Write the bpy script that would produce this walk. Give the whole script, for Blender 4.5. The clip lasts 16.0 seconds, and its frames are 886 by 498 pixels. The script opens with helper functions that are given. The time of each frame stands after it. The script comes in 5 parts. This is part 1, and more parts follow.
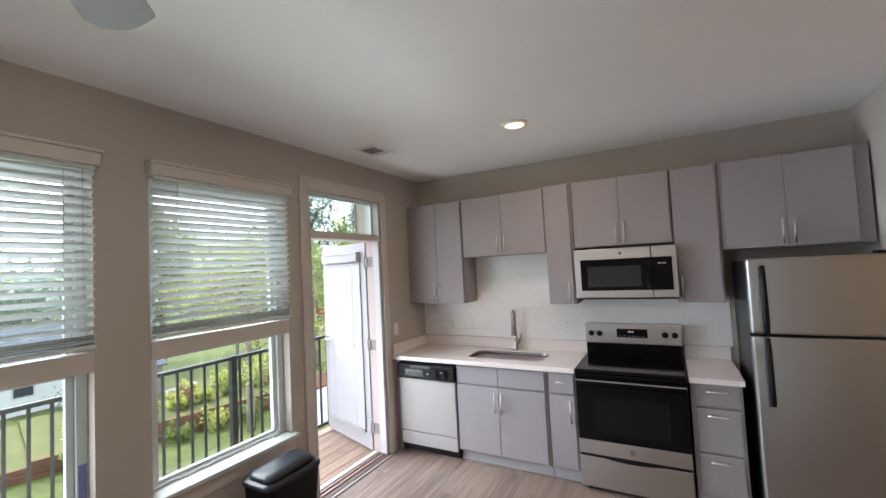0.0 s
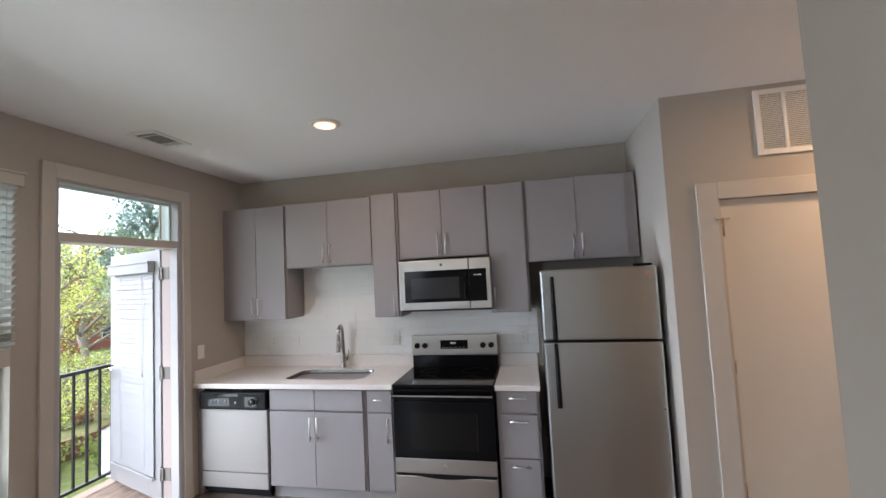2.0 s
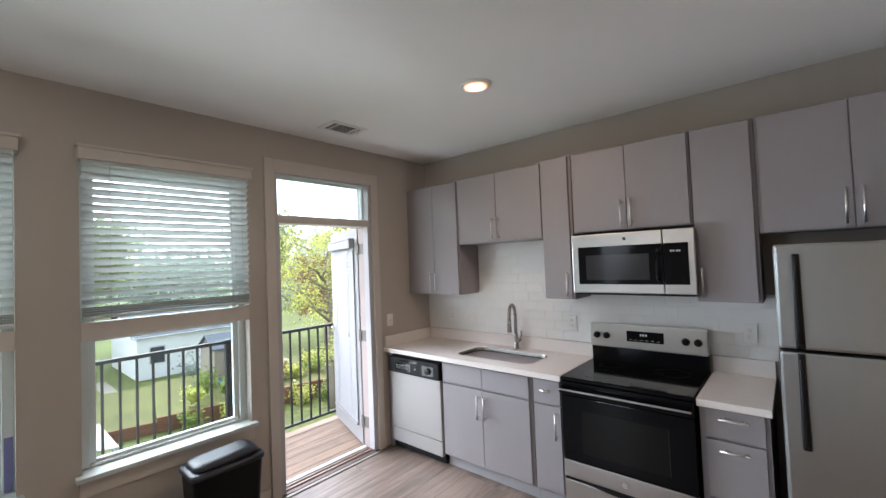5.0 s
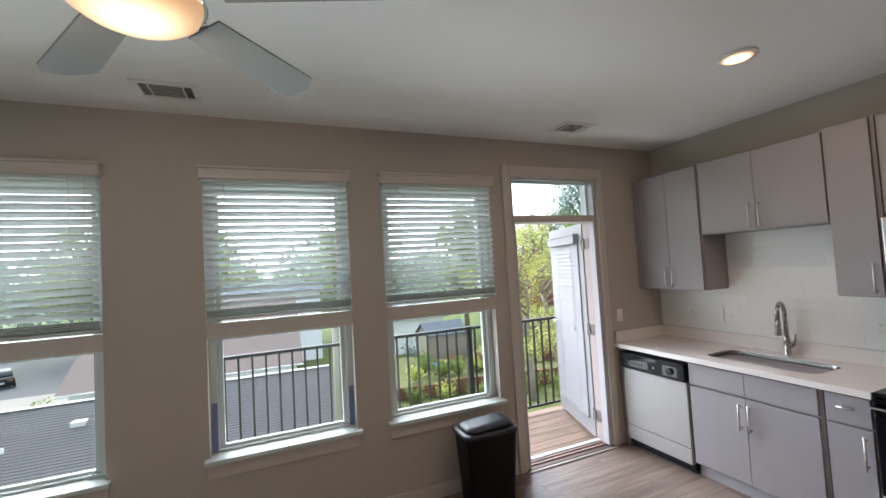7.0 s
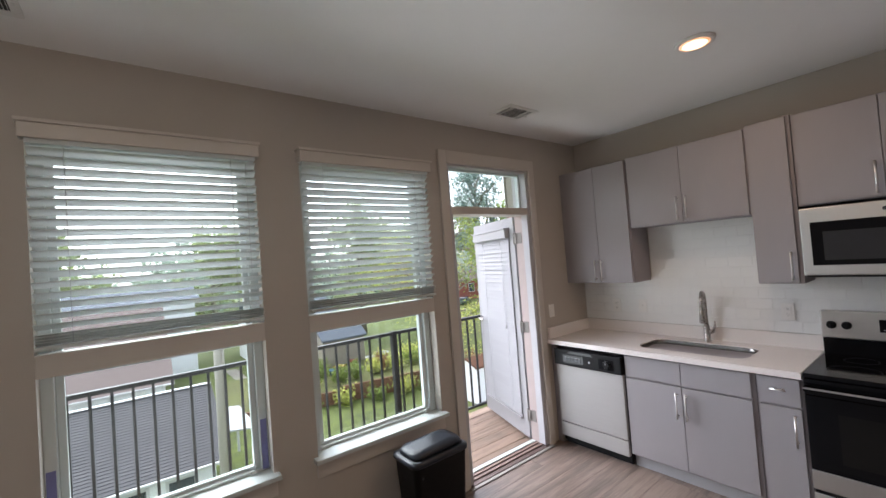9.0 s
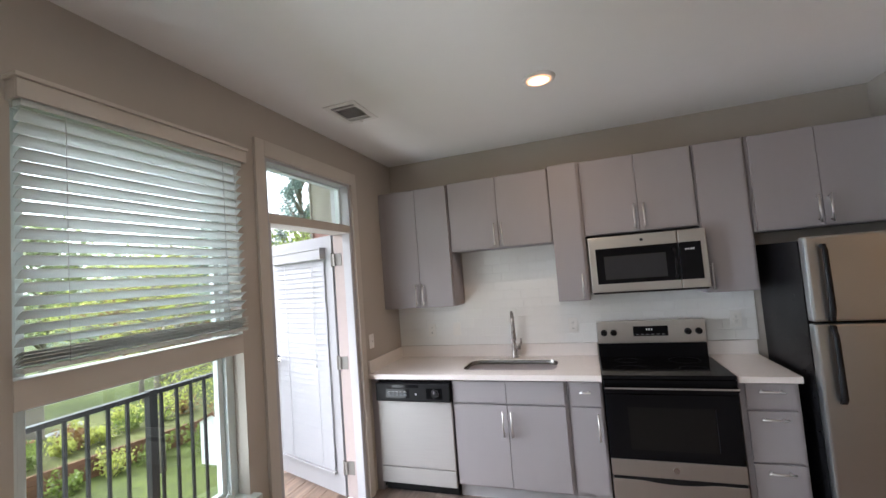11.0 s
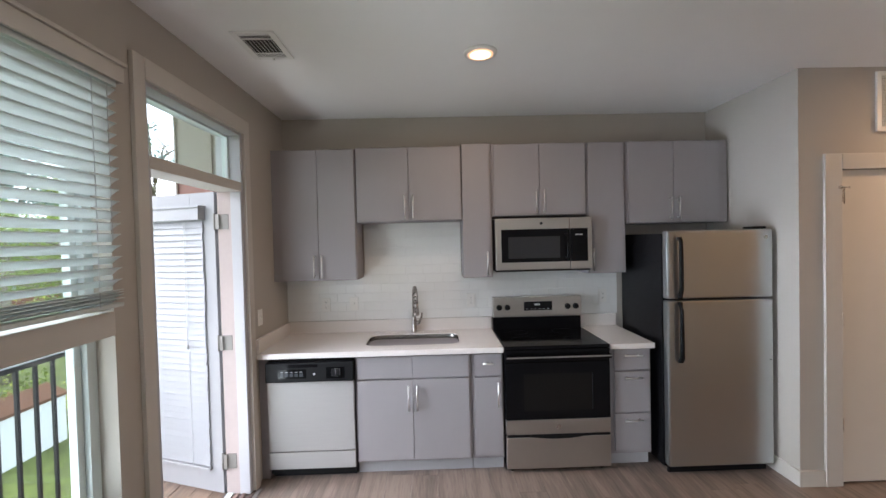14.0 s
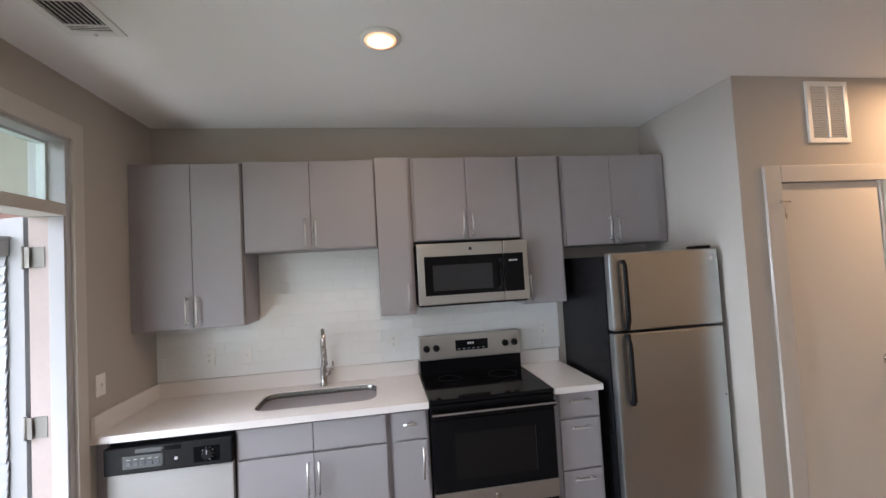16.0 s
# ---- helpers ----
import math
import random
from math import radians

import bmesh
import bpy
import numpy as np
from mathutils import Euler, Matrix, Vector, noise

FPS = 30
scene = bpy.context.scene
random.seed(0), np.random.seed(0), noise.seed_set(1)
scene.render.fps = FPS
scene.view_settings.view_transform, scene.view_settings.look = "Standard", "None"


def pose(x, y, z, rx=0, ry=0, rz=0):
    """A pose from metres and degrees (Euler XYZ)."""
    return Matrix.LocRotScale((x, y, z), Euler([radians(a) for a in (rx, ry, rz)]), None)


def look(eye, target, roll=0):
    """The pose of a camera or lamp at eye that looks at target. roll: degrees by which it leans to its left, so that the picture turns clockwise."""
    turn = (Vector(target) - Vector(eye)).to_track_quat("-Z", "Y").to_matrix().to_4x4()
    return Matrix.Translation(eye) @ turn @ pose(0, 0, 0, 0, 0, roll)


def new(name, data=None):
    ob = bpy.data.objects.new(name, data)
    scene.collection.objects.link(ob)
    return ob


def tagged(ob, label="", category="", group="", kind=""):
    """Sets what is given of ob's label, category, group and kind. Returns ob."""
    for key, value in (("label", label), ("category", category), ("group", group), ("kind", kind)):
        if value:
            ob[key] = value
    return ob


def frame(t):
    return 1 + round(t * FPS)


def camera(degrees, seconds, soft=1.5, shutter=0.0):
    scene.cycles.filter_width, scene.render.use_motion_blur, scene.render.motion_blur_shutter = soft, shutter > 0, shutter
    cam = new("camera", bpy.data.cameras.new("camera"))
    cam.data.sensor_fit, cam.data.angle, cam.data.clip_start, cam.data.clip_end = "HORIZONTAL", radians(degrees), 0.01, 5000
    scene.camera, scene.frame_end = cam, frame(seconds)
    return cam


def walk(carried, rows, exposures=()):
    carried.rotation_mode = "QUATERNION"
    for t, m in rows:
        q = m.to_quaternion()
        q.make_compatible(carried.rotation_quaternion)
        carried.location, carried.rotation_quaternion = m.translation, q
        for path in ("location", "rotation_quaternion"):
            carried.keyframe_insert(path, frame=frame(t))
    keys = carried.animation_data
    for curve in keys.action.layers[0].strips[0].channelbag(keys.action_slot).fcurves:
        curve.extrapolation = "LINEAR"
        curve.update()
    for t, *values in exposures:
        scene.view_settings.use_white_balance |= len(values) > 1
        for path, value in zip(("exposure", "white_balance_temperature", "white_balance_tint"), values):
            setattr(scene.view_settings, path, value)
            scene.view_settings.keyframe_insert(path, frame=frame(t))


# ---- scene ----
cam = camera(95.0, 16.0)
PATH = [
    (0, (2.469, -3.977, 1.756), (1.505, -2.227, 1.847), -2.9),
    (0.5, (2.431, -3.947, 1.719), (1.82, -2.045, 1.811), -2.1),
    (1, (2.526, -3.867, 1.718), (2.066, -1.923, 1.813), -2.2),
    (1.5, (2.684, -3.719, 1.72), (2.247, -1.77, 1.834), -2.8),
    (2, (2.831, -3.636, 1.722), (2.424, -1.681, 1.846), -2.9),
    (2.5, (2.929, -3.558, 1.717), (2.608, -1.586, 1.811), -2.8),
    (3, (2.919, -3.392, 1.711), (2.586, -1.422, 1.814), -1.9),
    (3.2, (2.891, -3.311, 1.709), (2.498, -1.355, 1.845), -1.5),
    (5.3, (3.025, -3.205, 1.691), (1.579, -1.824, 1.743), -2.8),
    (5.5, (3.058, -3.214, 1.688), (1.529, -1.927, 1.742), -3.1),
    (6, (3.057, -3.278, 1.689), (1.374, -2.198, 1.75), -3.5),
    (6.5, (2.993, -3.414, 1.699), (1.209, -2.513, 1.774), -3.5),
    (7, (2.918, -3.576, 1.708), (1.077, -2.798, 1.794), -3.3),
    (7.5, (2.837, -3.708, 1.696), (0.968, -2.999, 1.77), -3.2),
    (8, (2.736, -3.747, 1.69), (0.861, -3.054, 1.748), -3.3),
    (8.5, (2.556, -3.695, 1.713), (0.76, -2.816, 1.772), -4.5),
    (9, (2.396, -3.639, 1.705), (0.815, -2.415, 1.756), -4.4),
    (9.2, (2.335, -3.648, 1.696), (0.888, -2.27, 1.751), -3.8),
    (11.3, (1.642, -3.58, 1.663), (1.164, -1.642, 1.787), -3.9),
    (11.5, (1.584, -3.574, 1.664), (1.244, -1.607, 1.79), -3.2),
    (12, (1.398, -3.591, 1.689), (1.358, -1.595, 1.822), -2.1),
    (12.5, (1.248, -3.603, 1.705), (1.366, -1.61, 1.819), -1.3),
    (13, (1.239, -3.607, 1.699), (1.336, -1.611, 1.753), -0.7),
    (13.5, (1.27, -3.578, 1.688), (1.316, -1.578, 1.672), -0.8),
    (14, (1.302, -3.554, 1.683), (1.34, -1.555, 1.642), -1.4),
    (14.5, (1.381, -3.538, 1.682), (1.461, -1.539, 1.654), -2.2),
    (15, (1.473, -3.458, 1.667), (1.676, -1.469, 1.665), -2.7),
    (15.5, (1.505, -3.265, 1.681), (1.798, -1.287, 1.744), -3.0),
    (16, (1.538, -3.059, 1.698), (1.843, -1.084, 1.777), -3.2),
]
walk(cam, [(t, look(eye, target, roll)) for t, eye, target, roll in PATH], [(0, 2.91, 6000, 15), (1.5, 2.86, 5850, 13), (3.0, 2.83, 5850, 13), (5.5, 2.82, 5850, 13), (6.0, 2.80, 5850, 13), (7.0, 2.56, 5950, 13), (8.6, 2.46, 6050, 17), (11.5, 2.88, 6000, 14), (13.5, 2.80, 5900, 13), (16, 2.90, 5850, 13)])


# ---- world, sun, large lights ----
world = bpy.data.worlds.new("overcast_sky")
scene.world = world
world.use_nodes = True
wn, wl = world.node_tree.nodes, world.node_tree.links
sky = wn.new("ShaderNodeTexSky")
sky.sky_type = "NISHITA"
sky.sun_disc = False
sky.sun_elevation, sky.sun_rotation = radians(48), radians(250)
sky.air_density, sky.dust_density = 1.0, 3.0
grey = wn.new("ShaderNodeHueSaturation")
grey.inputs["Saturation"].default_value = 0.22
wl.new(sky.outputs["Color"], grey.inputs["Color"])
wl.new(grey.outputs["Color"], wn["Background"].inputs["Color"])
wn["Background"].inputs["Strength"].default_value = 0.125

sun_data = bpy.data.lights.new("sun", "SUN")
sun_data.energy, sun_data.angle, sun_data.color = 0.32, radians(25), (1.0, 0.96, 0.9)
sun = new("sun", sun_data)
sun.matrix_world = look((-20, 12, 30), (0, 0, 0))

WARM = (1.0, 0.80, 0.58)


def disc_lamp(name, place, size, watts, colour=WARM):
    data = bpy.data.lights.new(name, "AREA")
    data.shape, data.size, data.energy, data.color = "DISK", size, watts, colour
    ob = new(name, data)
    ob.matrix_world = look(place, (place[0], place[1] + 0.001, place[2] - 1))
    return ob


disc_lamp("downlight_kitchen", (1.585, -1.236, 2.722), 0.13, 0.95, (1.0, 0.68, 0.43))
disc_lamp("downlight_hall", (5.10, -1.40, 2.722), 0.13, 3.5, (1.0, 0.61, 0.31))
bulb = bpy.data.lights.new("fan_bulb", "POINT")
bulb.energy, bulb.color, bulb.shadow_soft_size = 2.0, WARM, 0.05
new("fan_bulb", bulb).location = (1.727, -3.870, 2.40)


# added fill lamp for sky light, in an unseen window behind the walk
window_fill = bpy.data.lights.new("window_fill_lamp", "AREA")
window_fill.shape, window_fill.size, window_fill.size_y, window_fill.energy, window_fill.color = "RECTANGLE", 0.86, 1.66, 7.6, (0.93, 0.98, 1.0)
window_fill.spread = radians(115)
new("window_fill_lamp", window_fill).matrix_world = look((0.0, -6.42, 1.47), (1.0, -5.95, 0.90))

# added fill lamps below the sills shine up through lower sashes onto the ceiling
for mid, watts in ((-3.52, 3.4), (-2.37, 4.2), (-4.92, 5.6)):
    data = bpy.data.lights.new("sash_fill_lamp", "AREA")
    data.shape, data.size, data.size_y, data.energy, data.color = "RECTANGLE", 1.0, 0.6, watts, (0.94, 1.0, 0.965)
    new("sash_fill_lamp", data).matrix_world = look((-0.75, mid, 0.15), (1.5, mid + 0.15, 2.2))

# added fill lamps for sky light in the open balcony door: level into the room, and down onto the floor and base
# cabinets
for watts, spread, aim in ((0.95, 50, (1.0, -1.26, 1.27)), (0.75, 100, (1.0, -1.22, 0.55))):
    data = bpy.data.lights.new("door_fill_lamp", "AREA")
    data.shape, data.size, data.size_y, data.energy, data.color = "RECTANGLE", 0.7, 1.6, watts, (0.86, 0.95, 1.0)
    data.spread = radians(spread)
    new("door_fill_lamp", data).matrix_world = look((0.0, -1.42, 1.15), aim)

# ---- materials ----
def material(name, colour, rough=0.6, metal=0.0, vary=0.06, scale=8.0, bump=0.0, bump_scale=200.0,
             stretch=(1, 1, 1), each=0.0, rough_vary=0.08, shine=0.5, fine=0.5):
    m = bpy.data.materials.new(name)
    m.use_nodes = True
    n, l = m.node_tree.nodes, m.node_tree.links
    b = n["Principled BSDF"]
    tc, mp = n.new("ShaderNodeTexCoord"), n.new("ShaderNodeMapping")
    mp.inputs["Scale"].default_value = stretch
    l.new(tc.outputs["Object"], mp.inputs["Vector"])
    big, small = n.new("ShaderNodeTexNoise"), n.new("ShaderNodeTexNoise")
    big.inputs["Scale"].default_value, big.inputs["Detail"].default_value = scale * 0.25, 3
    small.inputs["Scale"].default_value, small.inputs["Detail"].default_value = scale * 4, 4
    l.new(mp.outputs["Vector"], big.inputs["Vector"])
    l.new(mp.outputs["Vector"], small.inputs["Vector"])
    mix = n.new("ShaderNodeMix")
    mix.inputs["Factor"].default_value = fine
    l.new(big.outputs["Fac"], mix.inputs["A"])
    l.new(small.outputs["Fac"], mix.inputs["B"])
    value = mix.outputs["Result"]
    if each:
        info, add = n.new("ShaderNodeObjectInfo"), n.new("ShaderNodeMath")
        add.operation = "MULTIPLY_ADD"
        add.inputs[1].default_value = each
        l.new(info.outputs["Random"], add.inputs[0])
        l.new(value, add.inputs[2])
        value = add.outputs["Value"]
    ramp = n.new("ShaderNodeMapRange")
    ramp.inputs["From Min"].default_value, ramp.inputs["From Max"].default_value = 0.25, 0.75 + each
    ramp.inputs["To Min"].default_value, ramp.inputs["To Max"].default_value = 1 - vary, 1 + vary
    ramp.clamp = False
    l.new(value, ramp.inputs["Value"])
    tint = n.new("ShaderNodeVectorMath")
    tint.operation = "SCALE"
    tint.inputs[0].default_value = colour
    l.new(ramp.outputs["Result"], tint.inputs["Scale"])
    l.new(tint.outputs["Vector"], b.inputs["Base Color"])
    rr = n.new("ShaderNodeMapRange")
    rr.inputs["To Min"].default_value, rr.inputs["To Max"].default_value = max(0.02, rough - rough_vary), min(1, rough + rough_vary)
    l.new(small.outputs["Fac"], rr.inputs["Value"])
    l.new(rr.outputs["Result"], b.inputs["Roughness"])
    b.inputs["Metallic"].default_value = metal
    b.inputs["Specular IOR Level"].default_value = shine
    if bump:
        fine_noise, bp = n.new("ShaderNodeTexNoise"), n.new("ShaderNodeBump")
        fine_noise.inputs["Scale"].default_value = bump_scale
        l.new(mp.outputs["Vector"], fine_noise.inputs["Vector"])
        l.new(fine_noise.outputs["Fac"], bp.inputs["Height"])
        bp.inputs["Strength"].default_value = bump
        bp.inputs["Distance"].default_value = 0.002
        l.new(bp.outputs["Normal"], b.inputs["Normal"])
    return m


def wood(name, light, dark, along, rough=0.45, size=1.0, each=0.6):
    """Boards with grain along one axis; each board takes its own stretch of grain and tone."""
    m = bpy.data.materials.new(name)
    m.use_nodes = True
    n, l = m.node_tree.nodes, m.node_tree.links
    b = n["Principled BSDF"]
    tc, mp, info = n.new("ShaderNodeTexCoord"), n.new("ShaderNodeMapping"), n.new("ShaderNodeObjectInfo")
    s = [14 * size, 14 * size, 14 * size]
    s["xyz".index(along)] = 1.1 * size
    mp.inputs["Scale"].default_value = s
    off = n.new("ShaderNodeVectorMath")
    off.operation = "SCALE"
    off.inputs[0].default_value = (37.0, 53.0, 11.0)
    l.new(info.outputs["Random"], off.inputs["Scale"])
    l.new(off.outputs["Vector"], mp.inputs["Location"])
    l.new(tc.outputs["Object"], mp.inputs["Vector"])
    g1, g2 = n.new("ShaderNodeTexNoise"), n.new("ShaderNodeTexNoise")
    g1.inputs["Scale"].default_value, g1.inputs["Detail"].default_value, g1.inputs["Distortion"].default_value = 1.2, 5, 0.6
    g2.inputs["Scale"].default_value, g2.inputs["Detail"].default_value = 7.0, 6
    l.new(mp.outputs["Vector"], g1.inputs["Vector"])
    l.new(mp.outputs["Vector"], g2.inputs["Vector"])
    a = n.new("ShaderNodeMath")
    a.operation = "MULTIPLY_ADD"
    a.inputs[1].default_value = 0.55
    l.new(g2.outputs["Fac"], a.inputs[0])
    l.new(g1.outputs["Fac"], a.inputs[2])
    c = n.new("ShaderNodeMath")
    c.operation = "MULTIPLY_ADD"
    c.inputs[1].default_value = each * 0.35
    l.new(info.outputs["Random"], c.inputs[0])
    l.new(a.outputs["Value"], c.inputs[2])
    ramp = n.new("ShaderNodeValToRGB")
    ramp.color_ramp.elements[0].position, ramp.color_ramp.elements[0].color = 0.48, (*dark, 1)
    ramp.color_ramp.elements[1].position, ramp.color_ramp.elements[1].color = 1.12, (*light, 1)
    half = ramp.color_ramp.elements.new(0.78)
    half.color = (*[(p * 0.55 + q * 0.45) for p, q in zip(light, dark)], 1)
    l.new(c.outputs["Value"], ramp.inputs["Fac"])
    l.new(ramp.outputs["Color"], b.inputs["Base Color"])
    b.inputs["Roughness"].default_value = rough
    bp = n.new("ShaderNodeBump")
    bp.inputs["Strength"].default_value, bp.inputs["Distance"].default_value = 0.25, 0.001
    l.new(g2.outputs["Fac"], bp.inputs["Height"])
    l.new(bp.outputs["Normal"], b.inputs["Normal"])
    return m


def glass(name, tint=(0.93, 0.97, 0.95)):
    m = bpy.data.materials.new(name)
    m.use_nodes = True
    n, l = m.node_tree.nodes, m.node_tree.links
    n.remove(n["Principled BSDF"])
    clear, shine, mix, lw, gl = (n.new("ShaderNode" + k) for k in ("BsdfTransparent", "BsdfGlossy", "MixShader", "LayerWeight", "Math"))
    clear.inputs["Color"].default_value = (*tint, 1)
    shine.inputs["Roughness"].default_value = 0.02
    lw.inputs["Blend"].default_value = 0.12
    gl.operation = "MULTIPLY_ADD"
    gl.inputs[1].default_value, gl.inputs[2].default_value = 0.35, 0.025
    l.new(lw.outputs["Facing"], gl.inputs[0])
    l.new(gl.outputs["Value"], mix.inputs["Fac"])
    l.new(clear.outputs["BSDF"], mix.inputs[1])
    l.new(shine.outputs["BSDF"], mix.inputs[2])
    l.new(mix.outputs["Shader"], n["Material Output"].inputs["Surface"])
    return m


def glowing(name, colour, strength):
    m = bpy.data.materials.new(name)
    m.use_nodes = True
    b = m.node_tree.nodes["Principled BSDF"]
    b.inputs["Base Color"].default_value = (0.85, 0.82, 0.76, 1)
    b.inputs["Emission Color"].default_value = (*colour, 1)
    b.inputs["Emission Strength"].default_value = strength
    return m


def see_through(name, colour, share):
    """A thin sheet that lets part of the light through, such as a slat or a leaf."""
    m = bpy.data.materials.new(name)
    m.use_nodes = True
    n, l = m.node_tree.nodes, m.node_tree.links
    b = n["Principled BSDF"]
    b.inputs["Roughness"].default_value = 0.5
    info, hue = n.new("ShaderNodeNewGeometry"), n.new("ShaderNodeHueSaturation")
    hue.inputs["Color"].default_value = (*colour, 1)
    rng = n.new("ShaderNodeMapRange")
    rng.inputs["To Min"].default_value, rng.inputs["To Max"].default_value = 0.75, 1.25
    l.new(info.outputs["Random Per Island"], rng.inputs["Value"])
    if "slat" not in name:
        l.new(rng.outputs["Result"], hue.inputs["Value"])
    l.new(hue.outputs["Color"], b.inputs["Base Color"])
    tr, mix = n.new("ShaderNodeBsdfTranslucent"), n.new("ShaderNodeMixShader")
    l.new(hue.outputs["Color"], tr.inputs["Color"])
    mix.inputs["Fac"].default_value = share
    l.new(b.outputs["BSDF"], mix.inputs[1])
    l.new(tr.outputs["BSDF"], mix.inputs[2])
    l.new(mix.outputs["Shader"], n["Material Output"].inputs["Surface"])
    return m


WALL = material("greige_wall_paint", (0.455, 0.42, 0.375), 0.75, vary=0.02, scale=3, bump=0.12, bump_scale=350)
CEIL = material("white_ceiling_paint", (0.88, 0.87, 0.855), 0.85, vary=0.015, scale=2, bump=0.1, bump_scale=300)
TRIM = material("trim_paint", (0.56, 0.525, 0.478), 0.45, vary=0.02, scale=4)
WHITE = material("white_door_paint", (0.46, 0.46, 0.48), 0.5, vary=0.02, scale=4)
# white darkened on the door leaf to offset the strong outdoor light
LEAFWHITE = material("dimmed_white_door_paint", (0.31, 0.31, 0.32), 0.5, vary=0.03, scale=4)
# slat white darkened as well against the outdoor brightness
DSLAT = see_through("dimmed_door_slat", (0.315, 0.32, 0.335), 0.05)
CREAM = material("cream_door_paint", (0.68, 0.63, 0.56), 0.45, vary=0.02, scale=3)
VINYL = material("white_vinyl", (0.58, 0.64, 0.64), 0.35, vary=0.02, scale=5)
CAB = material("grey_laminate", (0.308, 0.29, 0.30), 0.5, vary=0.03, scale=5, bump=0.05, bump_scale=260, stretch=(1, 1, 0.2))
CABIN = material("grey_cabinet_side", (0.30, 0.28, 0.29), 0.55, vary=0.03, scale=5)
KICK = material("grey_toe_kick", (0.42, 0.42, 0.44), 0.6, vary=0.04, scale=6)
QUARTZ = material("white_quartz", (0.78, 0.74, 0.71), 0.25, vary=0.025, scale=60, fine=0.8)
TILE = material("white_glazed_tile", (0.82, 0.825, 0.81), 0.22, vary=0.02, scale=6, each=0.3, bump=0.05, bump_scale=12, rough_vary=0.03)
GROUT = material("white_grout", (0.80, 0.80, 0.79), 0.9, vary=0.05, scale=30)
STEEL = material("brushed_steel", (0.545, 0.575, 0.59), 0.30, 1.0, vary=0.04, scale=30, stretch=(1, 1, 30), bump=0.03, bump_scale=60)
STEELH = material("brushed_steel_across", (0.57, 0.555, 0.535), 0.34, 1.0, vary=0.04, scale=30, stretch=(30, 1, 1), bump=0.03, bump_scale=60)
SILVER = material("silver_appliance_paint", (0.375, 0.365, 0.355), 0.46, 0.12, vary=0.05, scale=20, stretch=(1, 1, 20))
BRUSHED = material("brushed_nickel", (0.38, 0.355, 0.335), 0.28, 1.0, vary=0.05, scale=20)
HINGE = material("satin_hinge_metal", (0.24, 0.225, 0.21), 0.5, 0.35, vary=0.04, scale=20)
NICKEL = material("satin_nickel", (0.72, 0.70, 0.68), 0.18, 1.0, vary=0.03, scale=20)
PULL = material("satin_pull", (0.70, 0.69, 0.68), 0.32, 1.0, vary=0.03, scale=20)
BLACKGLASS = material("black_glass", (0.006, 0.006, 0.007), 0.07, vary=0.02, scale=4, rough_vary=0.02, shine=0.13)
DARKGLASS = material("dark_oven_window", (0.011, 0.0105, 0.010), 0.12, vary=0.04, scale=6, rough_vary=0.02, shine=0.16)
MESHWIN = material("grey_mesh_window", (0.034, 0.034, 0.036), 0.14, vary=0.05, scale=6, rough_vary=0.02, shine=0.2)
BLACK = material("black_plastic", (0.009, 0.009, 0.010), 0.5, vary=0.05, scale=20, bump=0.05, bump_scale=500, shine=0.16)
BLACKSIDE = material("black_fridge_side", (0.007, 0.007, 0.008), 0.30, vary=0.05, scale=20, bump=0.1, bump_scale=400, shine=0.16)
CHARCOAL = material("charcoal_plastic", (0.015, 0.020, 0.031), 0.38, vary=0.05, scale=20)
RAIL = material("black_railing_paint", (0.016, 0.016, 0.018), 0.45, vary=0.08, scale=20)
PLATE = material("white_plate_plastic", (0.80, 0.79, 0.76), 0.4, vary=0.02, scale=10)
# near-black colour in place of the shade inside vent and outlet openings
DARK = material("opening_shade", (0.03, 0.029, 0.028), 0.8, vary=0.1, scale=20)
TAPE = material("blue_tape", (0.20, 0.21, 0.44), 0.7, vary=0.08, scale=30)
MARK = material("pale_marking", (0.42, 0.42, 0.44), 0.5, vary=0.02)
BLADE = material("brushed_fan_blade", (0.23, 0.235, 0.23), 0.5, 0.2, vary=0.04, scale=10, stretch=(1, 8, 1))
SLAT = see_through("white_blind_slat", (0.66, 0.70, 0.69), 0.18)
PANE = glass("window_glass")
BULB = glowing("warm_frosted_glass", (1.0, 0.50, 0.13), 0.10)
# the bulb behind the bowl makes its middle brighter than its rim
bn, bl = BULB.node_tree.nodes, BULB.node_tree.links
btc, flat, reach, heat, hot = (bn.new("ShaderNode" + k) for k in ("TexCoord", "VectorMath", "VectorMath", "MapRange", "MixRGB"))
flat.operation, reach.operation = "MULTIPLY", "LENGTH"
flat.inputs[1].default_value = (1, 1, 0)
heat.interpolation_type = "SMOOTHSTEP"
heat.inputs["From Min"].default_value, heat.inputs["From Max"].default_value = 0.04, 0.15
heat.inputs["To Min"].default_value, heat.inputs["To Max"].default_value = 0.34, 0.085
hot.inputs["Color1"].default_value, hot.inputs["Color2"].default_value = (1.0, 0.45, 0.10, 1), (1.0, 0.72, 0.36, 1)
bl.new(btc.outputs["Object"], flat.inputs[0])
bl.new(flat.outputs["Vector"], reach.inputs[0])
bl.new(reach.outputs["Value"], heat.inputs["Value"])
share = bn.new("ShaderNodeMapRange")
share.inputs["From Min"].default_value, share.inputs["From Max"].default_value = 0.085, 0.34
bl.new(heat.outputs["Result"], share.inputs["Value"])
bl.new(share.outputs["Result"], hot.inputs["Fac"])
bl.new(hot.outputs["Color"], bn["Principled BSDF"].inputs["Emission Color"])
bl.new(heat.outputs["Result"], bn["Principled BSDF"].inputs["Emission Strength"])
LED = glowing("warm_led_lens", (1.0, 0.72, 0.42), 0.40)
